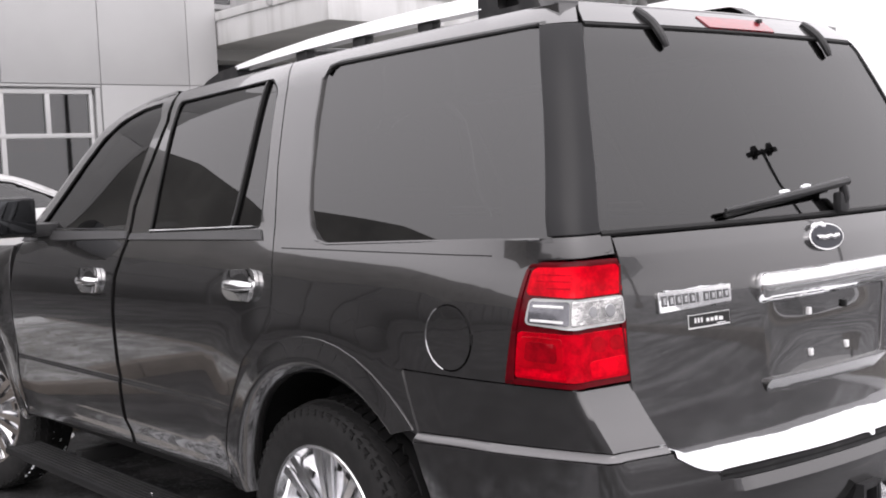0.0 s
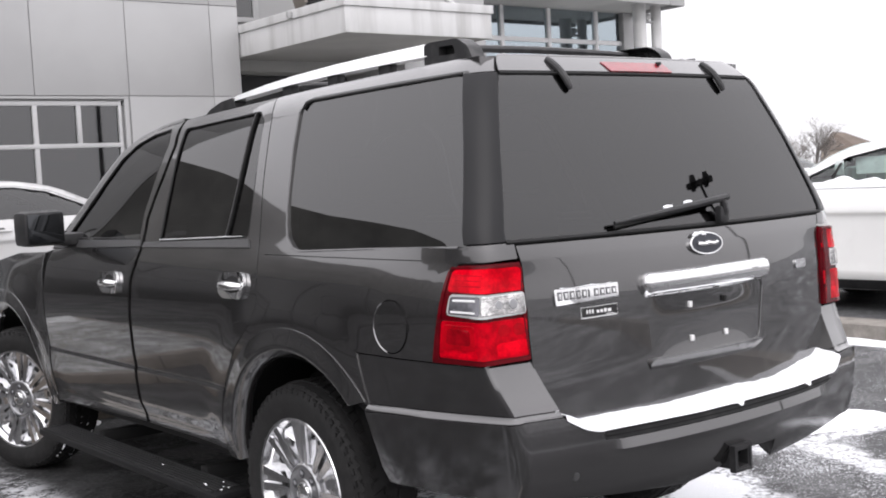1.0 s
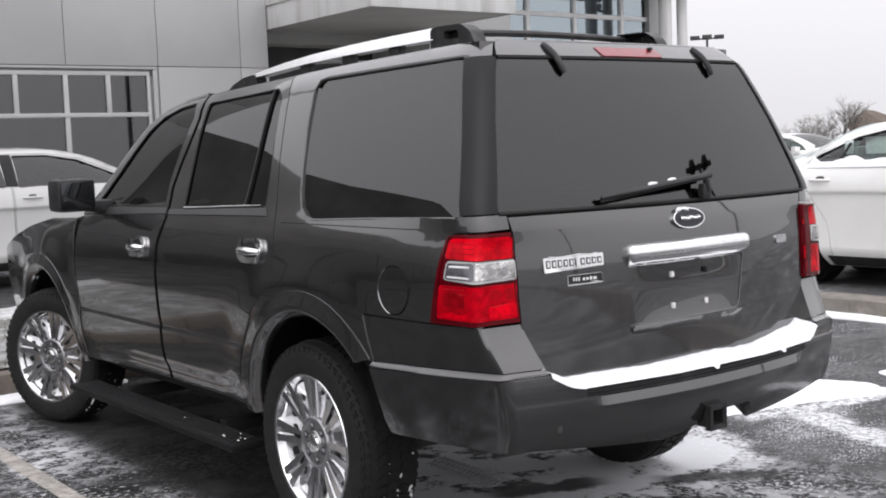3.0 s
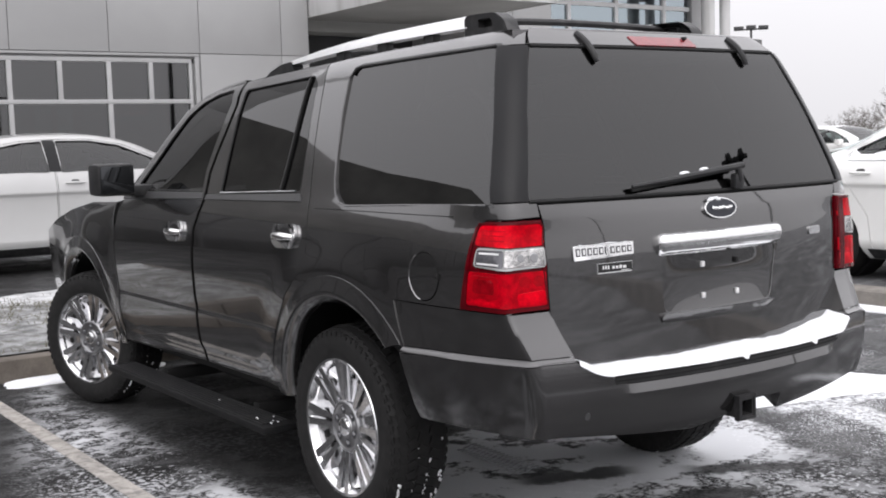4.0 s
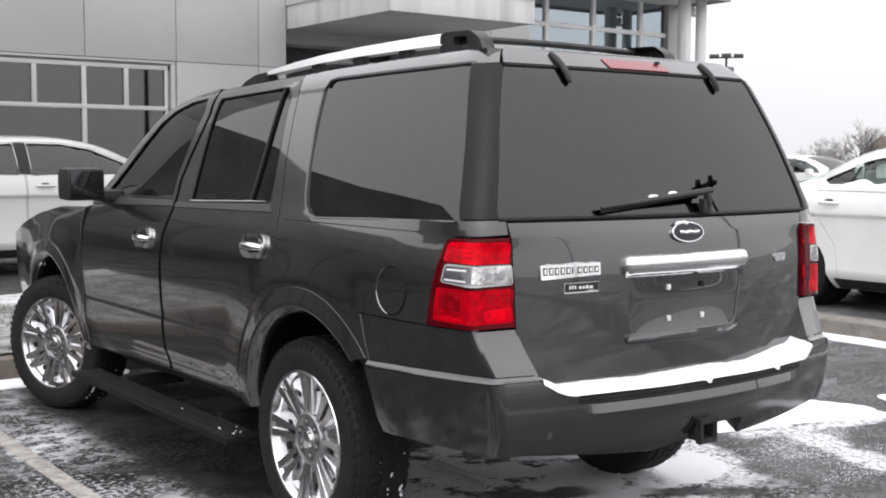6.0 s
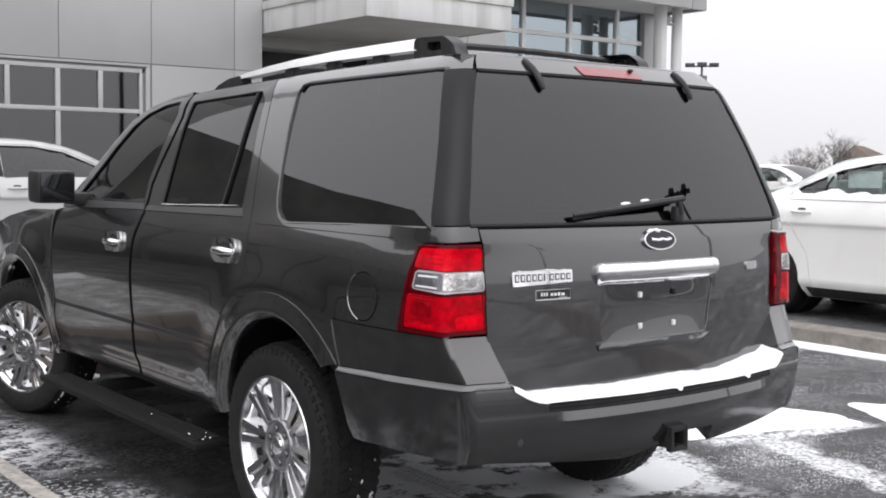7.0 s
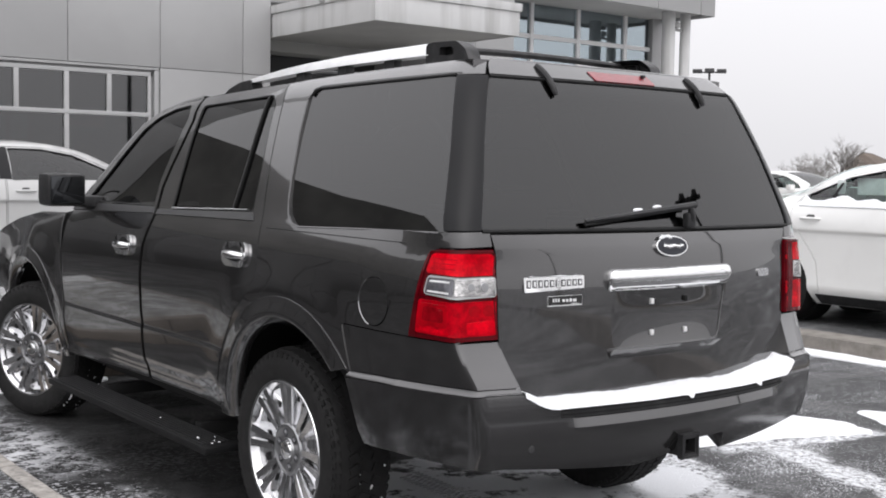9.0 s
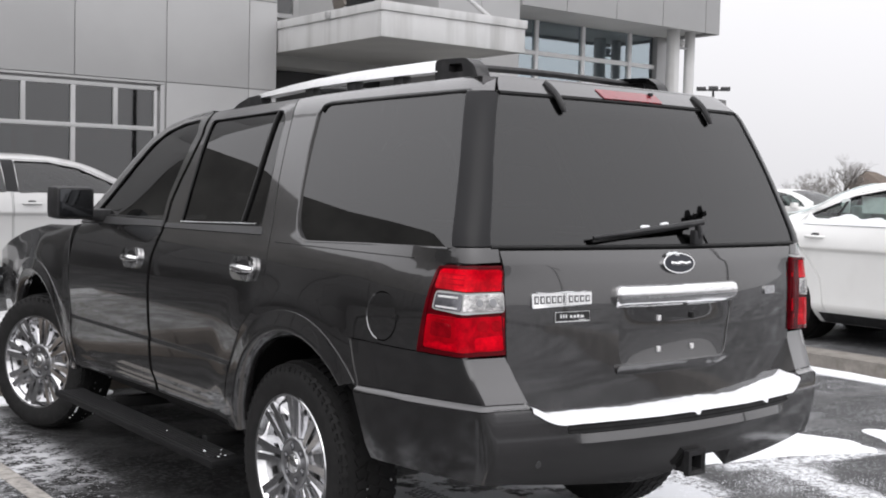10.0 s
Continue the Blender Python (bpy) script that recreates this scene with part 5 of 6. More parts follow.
# snow lying on the rear bumper and on the wiper
bm = bmesh.new()
rows = []
for i, x in enumerate(steps(-.712, .694, 96)):
    n1, n2 = noise.noise((x * 5, 1.3, 0)), noise.noise((x * 22, 4.1, 0))
    up = .050 * max(0, (abs(x) - .60) / .11) ** 1.4
    h = .014 + .008 * n1 + .004 * n2 + (.020 if x > .33 else 0) * min(1, max(0, (x - .33) / .25)) 
    h *= min(1, (x + .712) / .03 + .25, (.694 - x) / .03 + .2)
    yf = -1.268 + .17 * x * x + .006 * n1 + .006 * n2 - (.008 if -.665 < x < -.60 or -.06 < x < -.02 or .36 < x < .40 else 0)
    if abs(x) > .59:
        yf += .016 * min(1, (abs(x) - .59) / .12)
    yb = -1.130 + .12 * x * x
    zb = .744 + up
    drip = (.016 if (-.05 < x < -.02 or .37 < x < .40) else .005 + .003 * n2) + .010 * ease((-.58 - x) / .08)
    rows.append([bm.verts.new(p) for p in ((x, yf - .013, zb - drip), (x, yf - .006, zb + h * .5), (x, yf + .014, zb + h * .9), (x, yf + .05, zb + h * 1.05), (x, yb - .03, zb + h * 1.25), (x, yb, zb + h * .9 + .006))])
for a, b in zip(rows, rows[1:]):
    for i in range(5):
        bm.faces.new((a[i], b[i], b[i + 1], a[i + 1]))
bmesh.ops.recalc_face_normals(bm, faces=bm.faces[:])
tagged(part("snow_strip", bm, SNOW), "strip of white snow lying on the rear bumper", "snow")
bm = bmesh.new()
rng = random.Random(9)
for k, t in enumerate((.35, .37, .39, .53, .55, .57)):
    p = BODY(*R(.13 - .53 * t, 1.391 - .043 * t), .05 - .03 * t)
    bmesh.ops.create_icosphere(bm, subdivisions=2, radius=1, matrix=Matrix.Translation(p) @ Matrix.Diagonal((rng.uniform(.009, .016), .007, rng.uniform(.005, .008), 1)))
tagged(part("snow_clumps", bm, SNOW), "small clumps of snow caught on the rear wiper", "snow", kind="stuff")
bm = bmesh.new()
for k in range(6):
    p = BODY(*R(-.055 + .011 * k, 1.276 + .006 * math.sin(k * .62)), .010)
    bmesh.ops.create_icosphere(bm, subdivisions=2, radius=.0065 + .002 * math.sin(k * 2), matrix=Matrix.Translation(p))
tagged(part("snow_crust", bm, SNOW), "thin crust of snow on the oval badge", "snow")
bm = bmesh.new()
rows = []
for x in steps(-.66, -.45, 44):
    h = max(.0004, .0042 * (noise.noise((x * 22, 1.7, 0)) + .20) + .002 * noise.noise((x * 70, 0, 0)))
    z = 1.1585 + .003 * (x + .68) / .25
    rows.append([bm.verts.new(BODY(*R(x, z + dz), off)) for dz, off in ((-.002, .0085), (h * .5, .0105), (h, .008), (h * .9, .003), (.0, .001))])
for a, b in zip(rows, rows[1:]):
    for i in range(4):
        bm.faces.new((a[i], b[i], b[i + 1], a[i + 1]))
bmesh.ops.recalc_face_normals(bm, faces=bm.faces[:])
tagged(part("snow_crust", bm, SNOW), "thin crust of snow along the name badge", "snow")


# ---- ground, kerbs, island ----
bm = bmesh.new()
s = [-260, -60, -20, -8, -4, -2, -1, 0, 1, 2, 3, 4, 5.3, 260]
t = [-260, -60, -20, -8, -5, -3, -2, -1, 0, 1, 2, 3, 4, 7.7, 14, 30, 80, 400]
g = [[bm.verts.new((x, y, 0)) for y in t] for x in s]
for i in range(len(s) - 1):
    for j in range(len(t) - 1):
        bm.faces.new((g[i][j], g[i + 1][j], g[i + 1][j + 1], g[i][j + 1]))
tagged(part("ground", bm, ASPHALT, smooth=False), "dark wet asphalt dusted with blown snow", "ground", kind="structure")
# raised lot behind the kerb
bm = block(bmesh.new(), 5.72, 200, -120, 260, -.2, .13)
tagged(part("pavement", bm, ASPHALT, smooth=False), "raised asphalt lot with thin snow", "ground", kind="structure")
bm = block(bmesh.new(), -60, 5.70, 7.74, 14.9, -.2, .10)
tagged(part("road", bm, ASPHALT, smooth=False), "asphalt lane in front of the building", "road", kind="structure")
# hidden pale slab, added to bounce light up onto the wing and canopy
bm = block(bmesh.new(), 6.2, 40, 11.0, 15.94, .02, .135)
tagged(part("entrance_pavement", bm, BOUNCE_SLAB, smooth=False), "pale swept concrete pavement before the entrance", "pavement", kind="structure")
kerb = thing("kerb", "stained concrete kerb with snow on top", "kerb", kind="structure")
for k in range(14):
    y = -16 + k * 3.05
    boxed("kerb_stone", (5.38, 5.74, y, y + 3.043, -.2, .15), CONCRETE, kerb, .02)
island = thing("island", "snowy grass island with a concrete kerb", "island", kind="structure")
for x, long in ((-2.90, .673), (-2.22, 2.400), (.187, 2.400), (2.594, 2.400)):
    boxed("kerb_stone", (x, x + long, 4.02, 4.20, -.2, .155), WET_KERB, island, .025)
    boxed("kerb_stone", (x, x + long, 7.55, 7.73, -.2, .155), WET_KERB, island, .025)
boxed("kerb_stone", (-3.09, -2.907, 4.02, 7.73, -.2, .155), WET_KERB, island, .025)
boxed("kerb_stone", (5.0, 5.18, 4.02, 7.73, -.2, .155), WET_KERB, island, .025)


def turf_at(x, y):
    return Vector((x, y, .15 + .05 * math.sin((y - 4.2) / 3.35 * math.pi) + .025 * noise.noise((x * 3, y * 3, 0))))


sheet("turf", island, steps(-2.91, 5.0, 68), steps(4.19, 7.56, 40), turf_at, TURF, thick=0)
bm = bmesh.new()
rng = random.Random(3)
for k in range(9000):
    x, y = rng.uniform(-2.88, 3.5), rng.uniform(4.22, 7.5)
    if noise.noise((x * 1.5, y * 1.5, 7)) < -.1:
        continue
    p = turf_at(x, y)
    h, a = rng.uniform(.015, .055), rng.uniform(0, 6.28)
    d = Vector((math.cos(a), math.sin(a), 0))
    lean = Vector((rng.uniform(-.04, .04), rng.uniform(-.04, .04), h))
    bm.faces.new([bm.verts.new(q) for q in (p - d * .0045, p + d * .0045, p + lean)])
tagged(part("grass", bm, GRASS, smooth=False), "tufts of dull winter grass poking out of snow", "grass", kind="stuff")
# snow blown up along the far side of the island
bm = bmesh.new()
us, vs = steps(-2.88, 4.9, 130), steps(5.9, 7.56, 30)
g = [[bm.verts.new(turf_at(x, y) + Vector((0, 0, .040 * (y - 6.85) + .022 * noise.noise((x * 2.6, y * 3.4, 3)) + .010 * noise.noise((x * 11, y * 11, 3))))) for y in vs] for x in us]
for i in range(len(us) - 1):
    for j in range(len(vs) - 1):
        bm.faces.new((g[i][j], g[i + 1][j], g[i + 1][j + 1], g[i][j + 1]))
tagged(part("island_snow", bm, OLD_SNOW), "ragged snow lying along the far side of the grass island", "snow", kind="stuff")
# parking lines
for nm, x0, x1, y0, y1 in (("parking_line", -1.478, -1.388, -1.6, 3.45),):
    bm = block(bmesh.new(), x0, x1, y0, y1, -.01, .004)
    tagged(part(nm, bm, LINE, smooth=False), "worn pale parking line half under snow", "marking", kind="structure")


def patch(name, pts, h, seed, label):
    """A low drift of snow with a soft uneven edge."""
    bm = bmesh.new()
    c = sum((Vector((*p, 0)) for p in pts), Vector()) / len(pts)
    ring = [Vector((*p, 0)) for p in rounded(pts, .12, 6)]
    dense = []
    for a, b in zip(ring, ring[1:] + ring[:1]):
        k = max(1, int((b - a).length / .018))
        dense += [a.lerp(b, i / k) for i in range(k)]
    rows = []
    for t in (1.0, .985, .96, .9, .75, .5, .2):
        row = []
        for p in dense:
            w = 1 + .05 * noise.noise((p.x * 6, p.y * 6, seed)) + .035 * noise.noise((p.x * 22, p.y * 22, seed)) + .02 * noise.noise((p.x * 60, p.y * 60, seed))
            q = c + (p - c) * t * w
            z = h * (1 - t ** 6) ** .6 * (1 + .5 * noise.noise((q.x * 4, q.y * 4, seed))) + (.001 if t == 1 else .002)
            row.append(bm.verts.new((q.x, q.y, z)))
        rows.append(row)
    n = len(dense)
    for a, b in zip(rows, rows[1:]):
        for i in range(n):
            bm.faces.new((a[i], a[(i + 1) % n], b[(i + 1) % n], b[i]))
    bm.faces.new(rows[-1])
    bmesh.ops.recalc_face_normals(bm, faces=bm.faces[:])
    return tagged(part(name, bm, SNOW), label, "snow")


patch("snow_drift", [(1.60, .30), (2.05, .62), (2.95, .54), (3.10, .20), (3.02, -.16), (2.35, .10), (1.95, .16)], .022, 1, "flat drift of clean snow on asphalt behind the vehicle")
patch("snow_drift", [(3.48, .33), (3.75, .0), (3.75, -.5), (3.30, -.42), (3.14, -.20)], .018, 2, "small patch of clean snow on asphalt")
patch("snow_drift", [(1.05, .98), (1.5, 1.1), (1.75, .72), (1.62, .34), (1.30, .12), (1.02, .45)], .012, 3, "thin snow beside the rear tyre")
patch("snow_drift", [(5.17, 8), (5.40, 8), (5.40, -6), (5.27, -6)], .03, 4, "line of snow along the kerb")
patch("snow_drift", [(-1.25, 3.76), (-.6, 3.74), (-.15, 3.82), (-.1, 4.03), (-1.25, 4.03)], .025, 5, "snow gathered along the island kerb")


# tread marks of an earlier tyre in the packed snow
bm = bmesh.new()
for k in range(16):
    for c in range(3):
        p = Vector((.085 - .0016 * k + .052 * c, .60 - .034 * k + .02 * c, .004))
        block(bm, -.019, .019, -.0055, .0055, -.003, .002, 0, Matrix.Translation(p) @ Matrix.Rotation(radians(24 if c % 2 else -14), 4, "Z"))
tagged(part("tyre_track", bm, PACKED, smooth=False), "tyre tread marks pressed in thin snow", "snow", kind="stuff")


# ---- building ----
YW = 15.0
building = thing("building", "pale grey panelled dealership building with shop windows and a canopy", "building")
XE = 7.27
JOINTS_X = [XE, 6.70, 5.11, 3.50, 1.89, .28, -1.33, -2.94, -4.45]
ZJ = 3.22
WX1 = 4.95


def slab(name, x0, x1, y0, y1, z0, z1, m, parent, bevel=.004):
    return boxed(name, (x0, x1, y0, y1, z0, z1), m, parent, bevel)


# wall: panels proud of a dark joint backing
slab("joint_backing", -4.43, XE - .01, YW + .02, YW + .3, ZJ, 9.65, PANEL_GAP, building, 0)
slab("joint_backing", WX1 + .14, XE - .01, YW + .02, YW + .3, 0, ZJ, PANEL_GAP, building, 0)
for a, b in zip(JOINTS_X[1:], JOINTS_X):
    for z0, z1 in ((ZJ, 4.83), (4.83, 6.44), (6.44, 8.05), (8.05, 9.66)):
        slab("wall_panel", a + .007, b - .007, YW, YW + .05, z0 + .007, z1 - .007, PANEL, building)
    if b > WX1 + .5:
        slab("wall_panel", max(a, WX1 + .14) + .007, b - .007, YW, YW + .05, .0, ZJ - .007, PANEL, building)
slab("side_wall", XE - .06, XE, YW + .052, YW + 9, 0, 9.66, PANEL, building)
slab("flat_roof", -4.43, XE - .07, YW + .1, YW + 8.9, 9.5, 9.6, PANEL_GAP, building)
slab("flat_roof", XE + .01, 18.7, YW + .1, YW + 9, 7.9, 8.0, PANEL_GAP, building)
slab("back_wall", -4.43, 18.7, YW + 9, YW + 9.2, 0, 8.0, PANEL, building)
slab("back_wall", -4.43, XE, YW + 9, YW + 9.2, 8.004, 9.66, PANEL, building)
slab("end_wall", -4.6, -4.45, YW, YW + 9, 0, 9.66, PANEL, building)
slab("inner_floor", -4.43, 18.7, YW + .3, YW + 9, 0, .05, ROOM, building)
slab("inner_wall", -4.43, XE - .1, YW + .5, YW + .6, 0, 3.4, ROOM, building)
# shop window band: upper lights one unit wide, lower lights two units wide
win = thing("window_1", "white-framed shop windows with dim glass", "window", kind="structure")
ZT, ZR, ZS = 3.06, 2.40, .55
FRAME_X = [4.925, 4.21, 3.485, 2.67, 1.87, 1.07, .27, -.53, -1.33, -2.13, -2.93, -3.73]
slab("window_head", -4.43, WX1 + .13, YW - .012, YW + .12, ZJ - .052, ZJ - .008, PANEL, win)
slab("window_recess", -4.43, WX1 + .05, YW + .03, YW + .12, ZJ - .09, ZJ - .053, PANEL_GAP, win)
slab("head_frame", -4.43, WX1, YW + .02, YW + .12, ZT, ZJ - .091, ALU, win)
slab("window_jamb", WX1 + .055, WX1 + .13, YW - .008, YW + .12, ZS, ZJ - .055, PANEL, win)
slab("window_reveal", WX1 + .005, WX1 + .052, YW + .05, YW + .12, ZS, ZT, PANEL_GAP, win)
slab("window_sill", -4.43, WX1 + .13, YW - .03, YW + .25, .0, ZS, PANEL, win)
for i, (x1, x0) in enumerate(zip(FRAME_X, FRAME_X[1:])):
    slab("pane", x0 + .035, x1 - .035, YW + .065, YW + .073, ZR + .035, ZT, WINDOW, win, 0)
    slab("mullion", x1 - (.025 if not i else .038), x1 + (.025 if not i else .038), YW + .012, YW + .12, ZR if i % 2 else ZS, ZT, ALU, win)
    if i % 2 == 0:
        slab("pane", FRAME_X[min(i + 2, len(FRAME_X) - 1)] + .035, x1 - .035, YW + .065, YW + .073, ZS, ZR - .035, WINDOW, win, 0)
slab("transom", -4.43, WX1 - .002, YW + .008, YW + .118, ZR - .036, ZR + .036, ALU, win)
# notices on the inner wall, seen through the lower lights
for x0, x1, z0, z1, m in ((3.66, 4.30, 2.17, 2.37, NOTICE_RED), (2.36, 2.62, 1.93, 2.33, NOTICE_TEAL), (2.72, 2.98, 1.93, 2.33, NOTICE_TEAL)):
    n0 = boxed("wall_notice", (x0, x1, YW + .46, YW + .495, z0, z1), m, None, .004)
    tagged(n0, "faded printed notice on the inner showroom wall", "notice", "showroom notices")

# unseen dark mass added farther west as glass under a rising gable, mirrored in the side windows
show = thing("showroom", "long dark glass showroom front with slim mullions", "building")
bm = bmesh.new()
front = [(-4.62, 4.2), (-4.62, 6.5), (-6.4, 6.68), (-8.0, 6.72), (-9.5, 6.93), (-10.9, 7.30), (-12.1, 7.58), (-14, 7.66), (-40, 7.7), (-40, 4.2)]
a, b = ([bm.verts.new((x, y, z)) for x, z in front] for y in (YW - .03, YW + 7))
bm.faces.new(a)
bm.faces.new(b[::-1])
for k in range(len(front)):
    bm.faces.new((a[k], b[k], b[k - 1], a[k - 1]))
bmesh.ops.recalc_face_normals(bm, faces=bm.faces[:])
part("gable", bm, SLATE, show, "dark cladding over the glass front", smooth=False)
slab("dark_backing", -91, -4.62, YW + .5, YW + .7, 0, 4.18, SLATE, show)
for k in range(43):
    x = -91 + 2 * k
    slab("pane", x + .04, min(x + 1.96, -4.64), YW + .05, YW + .06, .1, 4.18, SHADE_GLASS, show, 0)
    slab("mullion", x - .04, x + .04, YW - .02, YW + .12, 0, 4.18, POLE, show, 0)
for z in (2.2, 4.14):
    slab("transom", -91, -4.64, YW - .01, YW + .10, z - .04, z + .04, POLE, show, 0)

# canopy
CX0, CX1, CY0 = 7.30, 10.38, 11.62
CZ0, CZ1 = 3.93, 4.50
canopy = thing("canopy", "stained white entrance canopy with a grey underside", "canopy")
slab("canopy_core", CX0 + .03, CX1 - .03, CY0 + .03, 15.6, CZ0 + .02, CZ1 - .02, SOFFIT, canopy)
slab("fascia", CX0, CX1, CY0, CY0 + .04, CZ0, CZ1 - .15, FASCIA, canopy)
slab("fascia", CX0, CX0 + .04, CY0 + .045, 15.6, CZ0, CZ1 - .15, FASCIA, canopy)
slab("fascia", CX1 - .04, CX1, CY0 + .045, 15.6, CZ0, CZ1 - .15, FASCIA, canopy)
slab("coping", CX0 - .03, CX1 + .03, CY0 - .03, CY0 + .16, CZ1 - .146, CZ1, FASCIA, canopy)
slab("coping", CX0 - .03, CX0 + .16, CY0 + .165, 15.6, CZ1 - .146, CZ1, FASCIA, canopy)
slab("coping", CX1 - .16, CX1 + .03, CY0 + .165, 15.6, CZ1 - .146, CZ1, FASCIA, canopy)
bm = bmesh.new()
tube(bm, [(9.0, 12.9, 5.6), (9.75, 11.8, 4.48)], .042, 10)
part("stay_rod", bm, ALU, canopy)
bm = bmesh.new()
tube(bm, [(7.25, 13.18, 4.36), (7.25, 13.18, 4.40), (7.25, 13.18, 4.47), (7.25, 13.18, 4.49)], [.045, .066, .064, .035], 14)
flood = part("canopy_lamp", bm, ALU, canopy, "white drum floodlight")
part("lamp_bracket", block(bmesh.new(), -.03, .03, -.16, .16, -.11, .13, .01, Matrix.Translation((7.36, 13.0, 4.62)) @ Matrix.Rotation(radians(-24), 4, "X")), BRACKET, flood, "brown steel bracket")
# entrance behind the canopy
slab("entrance_wall", XE, 13.0, 16.4, 16.6, 0, 3.75, ENTRY, building)
slab("entrance_wall", XE, 13.0, 16.3, 16.6, 3.76, 8, PANEL, building)
for x0, x1, z0 in ((XE + .01, 8.29, 4.86), (9.35, 10.26, 5.16)):
    upper = slab("upper_window", x0, x1, 16.27, 16.29, z0, 7.6, ROOM, building)
    part("pane", block(bmesh.new(), x0 + .01, x1 - .01, 16.25, 16.262, z0 + .01, 7.59), WINDOW, upper)
    part("window_frame", block(bmesh.new(), x1 + .002, x1 + .13, 16.22, 16.298, z0 - .1, 7.6, .01), ALU, upper)
    part("window_sill", block(bmesh.new(), x0, x1, 16.22, 16.298, z0 - .1, z0 - .002, .01), ALU, upper)
for z0, z1 in ((0, 3.9), (3.9, 5.9), (5.9, 8.0)):
    slab("wall_panel", 10.42, 11.50, 14.25, 16.26, z0 + .007, z1 - .007, PANEL, building)
    slab("wall_panel", 11.512, 12.52, 14.25, 16.26, z0 + .007, z1 - .007, PANEL, building)
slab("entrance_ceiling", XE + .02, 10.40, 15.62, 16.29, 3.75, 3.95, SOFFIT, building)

# glazed wing with an overhanging fascia on columns
GY = 16.0
wing = thing("glazed_wing", "glass-walled upper wing with white mullions under a panelled overhang", "building")
GX0, GX1 = 13.3, 18.62
GZ1 = 5.42
slab("wing_backing", GX0, GX1, GY + .7, GY + .8, 0, 8, SOFFIT, wing)
# pale blue sheet added behind the panes, its colour standing in for reflected sky
slab("window_blind", GX0 + .1, GX1 - .12, GY + .16, GY + .18, 1.0, GZ1 - .02, SKY_BACKING, wing, 0)
slab("wing_floor", GX0, GX1, GY + .21, GY + .7, 4.0, 4.2, ROOM, wing)
slab("wing_post", GX0 - .35, GX0 + .1, GY - .1, GY + .2, 0, GZ1, PANEL, wing)
slab("wing_post", GX1 - .12, GX1 + .25, GY - .1, GY + .25, 0, GZ1, PANEL, wing)
gx = [GX0 + .1, 14.55, 16.03, 17.62, GX1 - .12]
gz = [.3, 1.95, 3.3, 4.65, 5.42]
for a, b in zip(gx, gx[1:]):
    for c, d in zip(gz, gz[1:]):
        slab("pane", a + .03, b - .03, GY + .03, GY + .04, c + .03, d - .03, WING_GLASS, wing, 0)
for x in gx[1:-1]:
    slab("mullion", x - .05, x + .05, GY - .03, GY + .1, .0, GZ1, FRAME_WHITE, wing)
for z in gz[:-1]:
    slab("transom", GX0 + .1, GX1 - .12, GY - .02, GY + .09, z - .05, z + .05, FRAME_WHITE, wing)
slab("overhang", 12.54, 18.78, GY - 1.72, GY + 4, GZ1 + .06, 8.0, PANEL_GAP, wing)
for a, b in zip((12.53, 13.8, 15.3, 16.8, 18.28), (13.8, 15.3, 16.8, 18.28, 18.80)):
    slab("fascia_panel", a + .01, b - .01, GY - 1.80, GY - 1.74, GZ1 - .10, 8.0, PANEL, wing)
slab("soffit", 12.54, 18.78, GY - 1.73, GY + 3.9, GZ1 - .02, GZ1 + .05, WING_SOFFIT, wing)
slab("fascia_end", 18.79, 18.85, GY - 1.73, GY + 4, GZ1 - .10, 8.0, PANEL, wing)
for x, y, r in ((17.845, 14.8, .155), (18.435, 14.8, .125)):
    bm = bmesh.new()
    tube(bm, [(x, y, 0), (x, y, GZ1)], r, 28)
    part("column", bm, FASCIA, wing, "round pale column")
bm = bmesh.new()
tube(bm, [(17.99, 14.8, 5.0), (18.33, 14.8, 5.0)], .035, 8)
part("tie_bar", bm, ALU, wing)
bm = bmesh.new()
bmesh.ops.create_uvsphere(bm, u_segments=14, v_segments=10, radius=.085, matrix=Matrix.Translation((18.14, 14.8, 5.115)))
part("globe_lamp", bm, FASCIA, wing, "small white globe lamp")


# ---- white saloon cars ----
SIL = [(-.98, .66), (-.97, 1.0), (-.75, 1.10), (-.35, 1.14), (-.03, 1.225), (.34, 1.405), (.65, 1.50), (.95, 1.545), (1.4, 1.56), (1.85, 1.54), (2.25, 1.46), (2.7, 1.27), (3.05, 1.10), (3.5, 1.02), (3.8, .90), (4.0, .66)]
S_SIDE = [(.18, .80), (.28, .905), (.36, .938), (.44, .930), (.62, .920), (.84, .918), (.87, .924), (.895, .938), (.92, .936), (1.02, .915), (1.10, .885), (1.17, .85), (1.30, .775), (1.42, .69), (1.50, .61), (1.57, .50)]


def saloon_hw(y, z):
    top = lerp(SIL, y)
    z = 1.05 + (z - 1.05) * .51 / max(.2, top - 1.05) if z > 1.05 and top > 1.2 else z
    return lerp(S_SIDE, z) - .03 * (abs(y - 1.4) / 2.4) ** 3


def saloon_side(y, z, off):
    return Vector((-saloon_hw(y, z) - off, y, z))


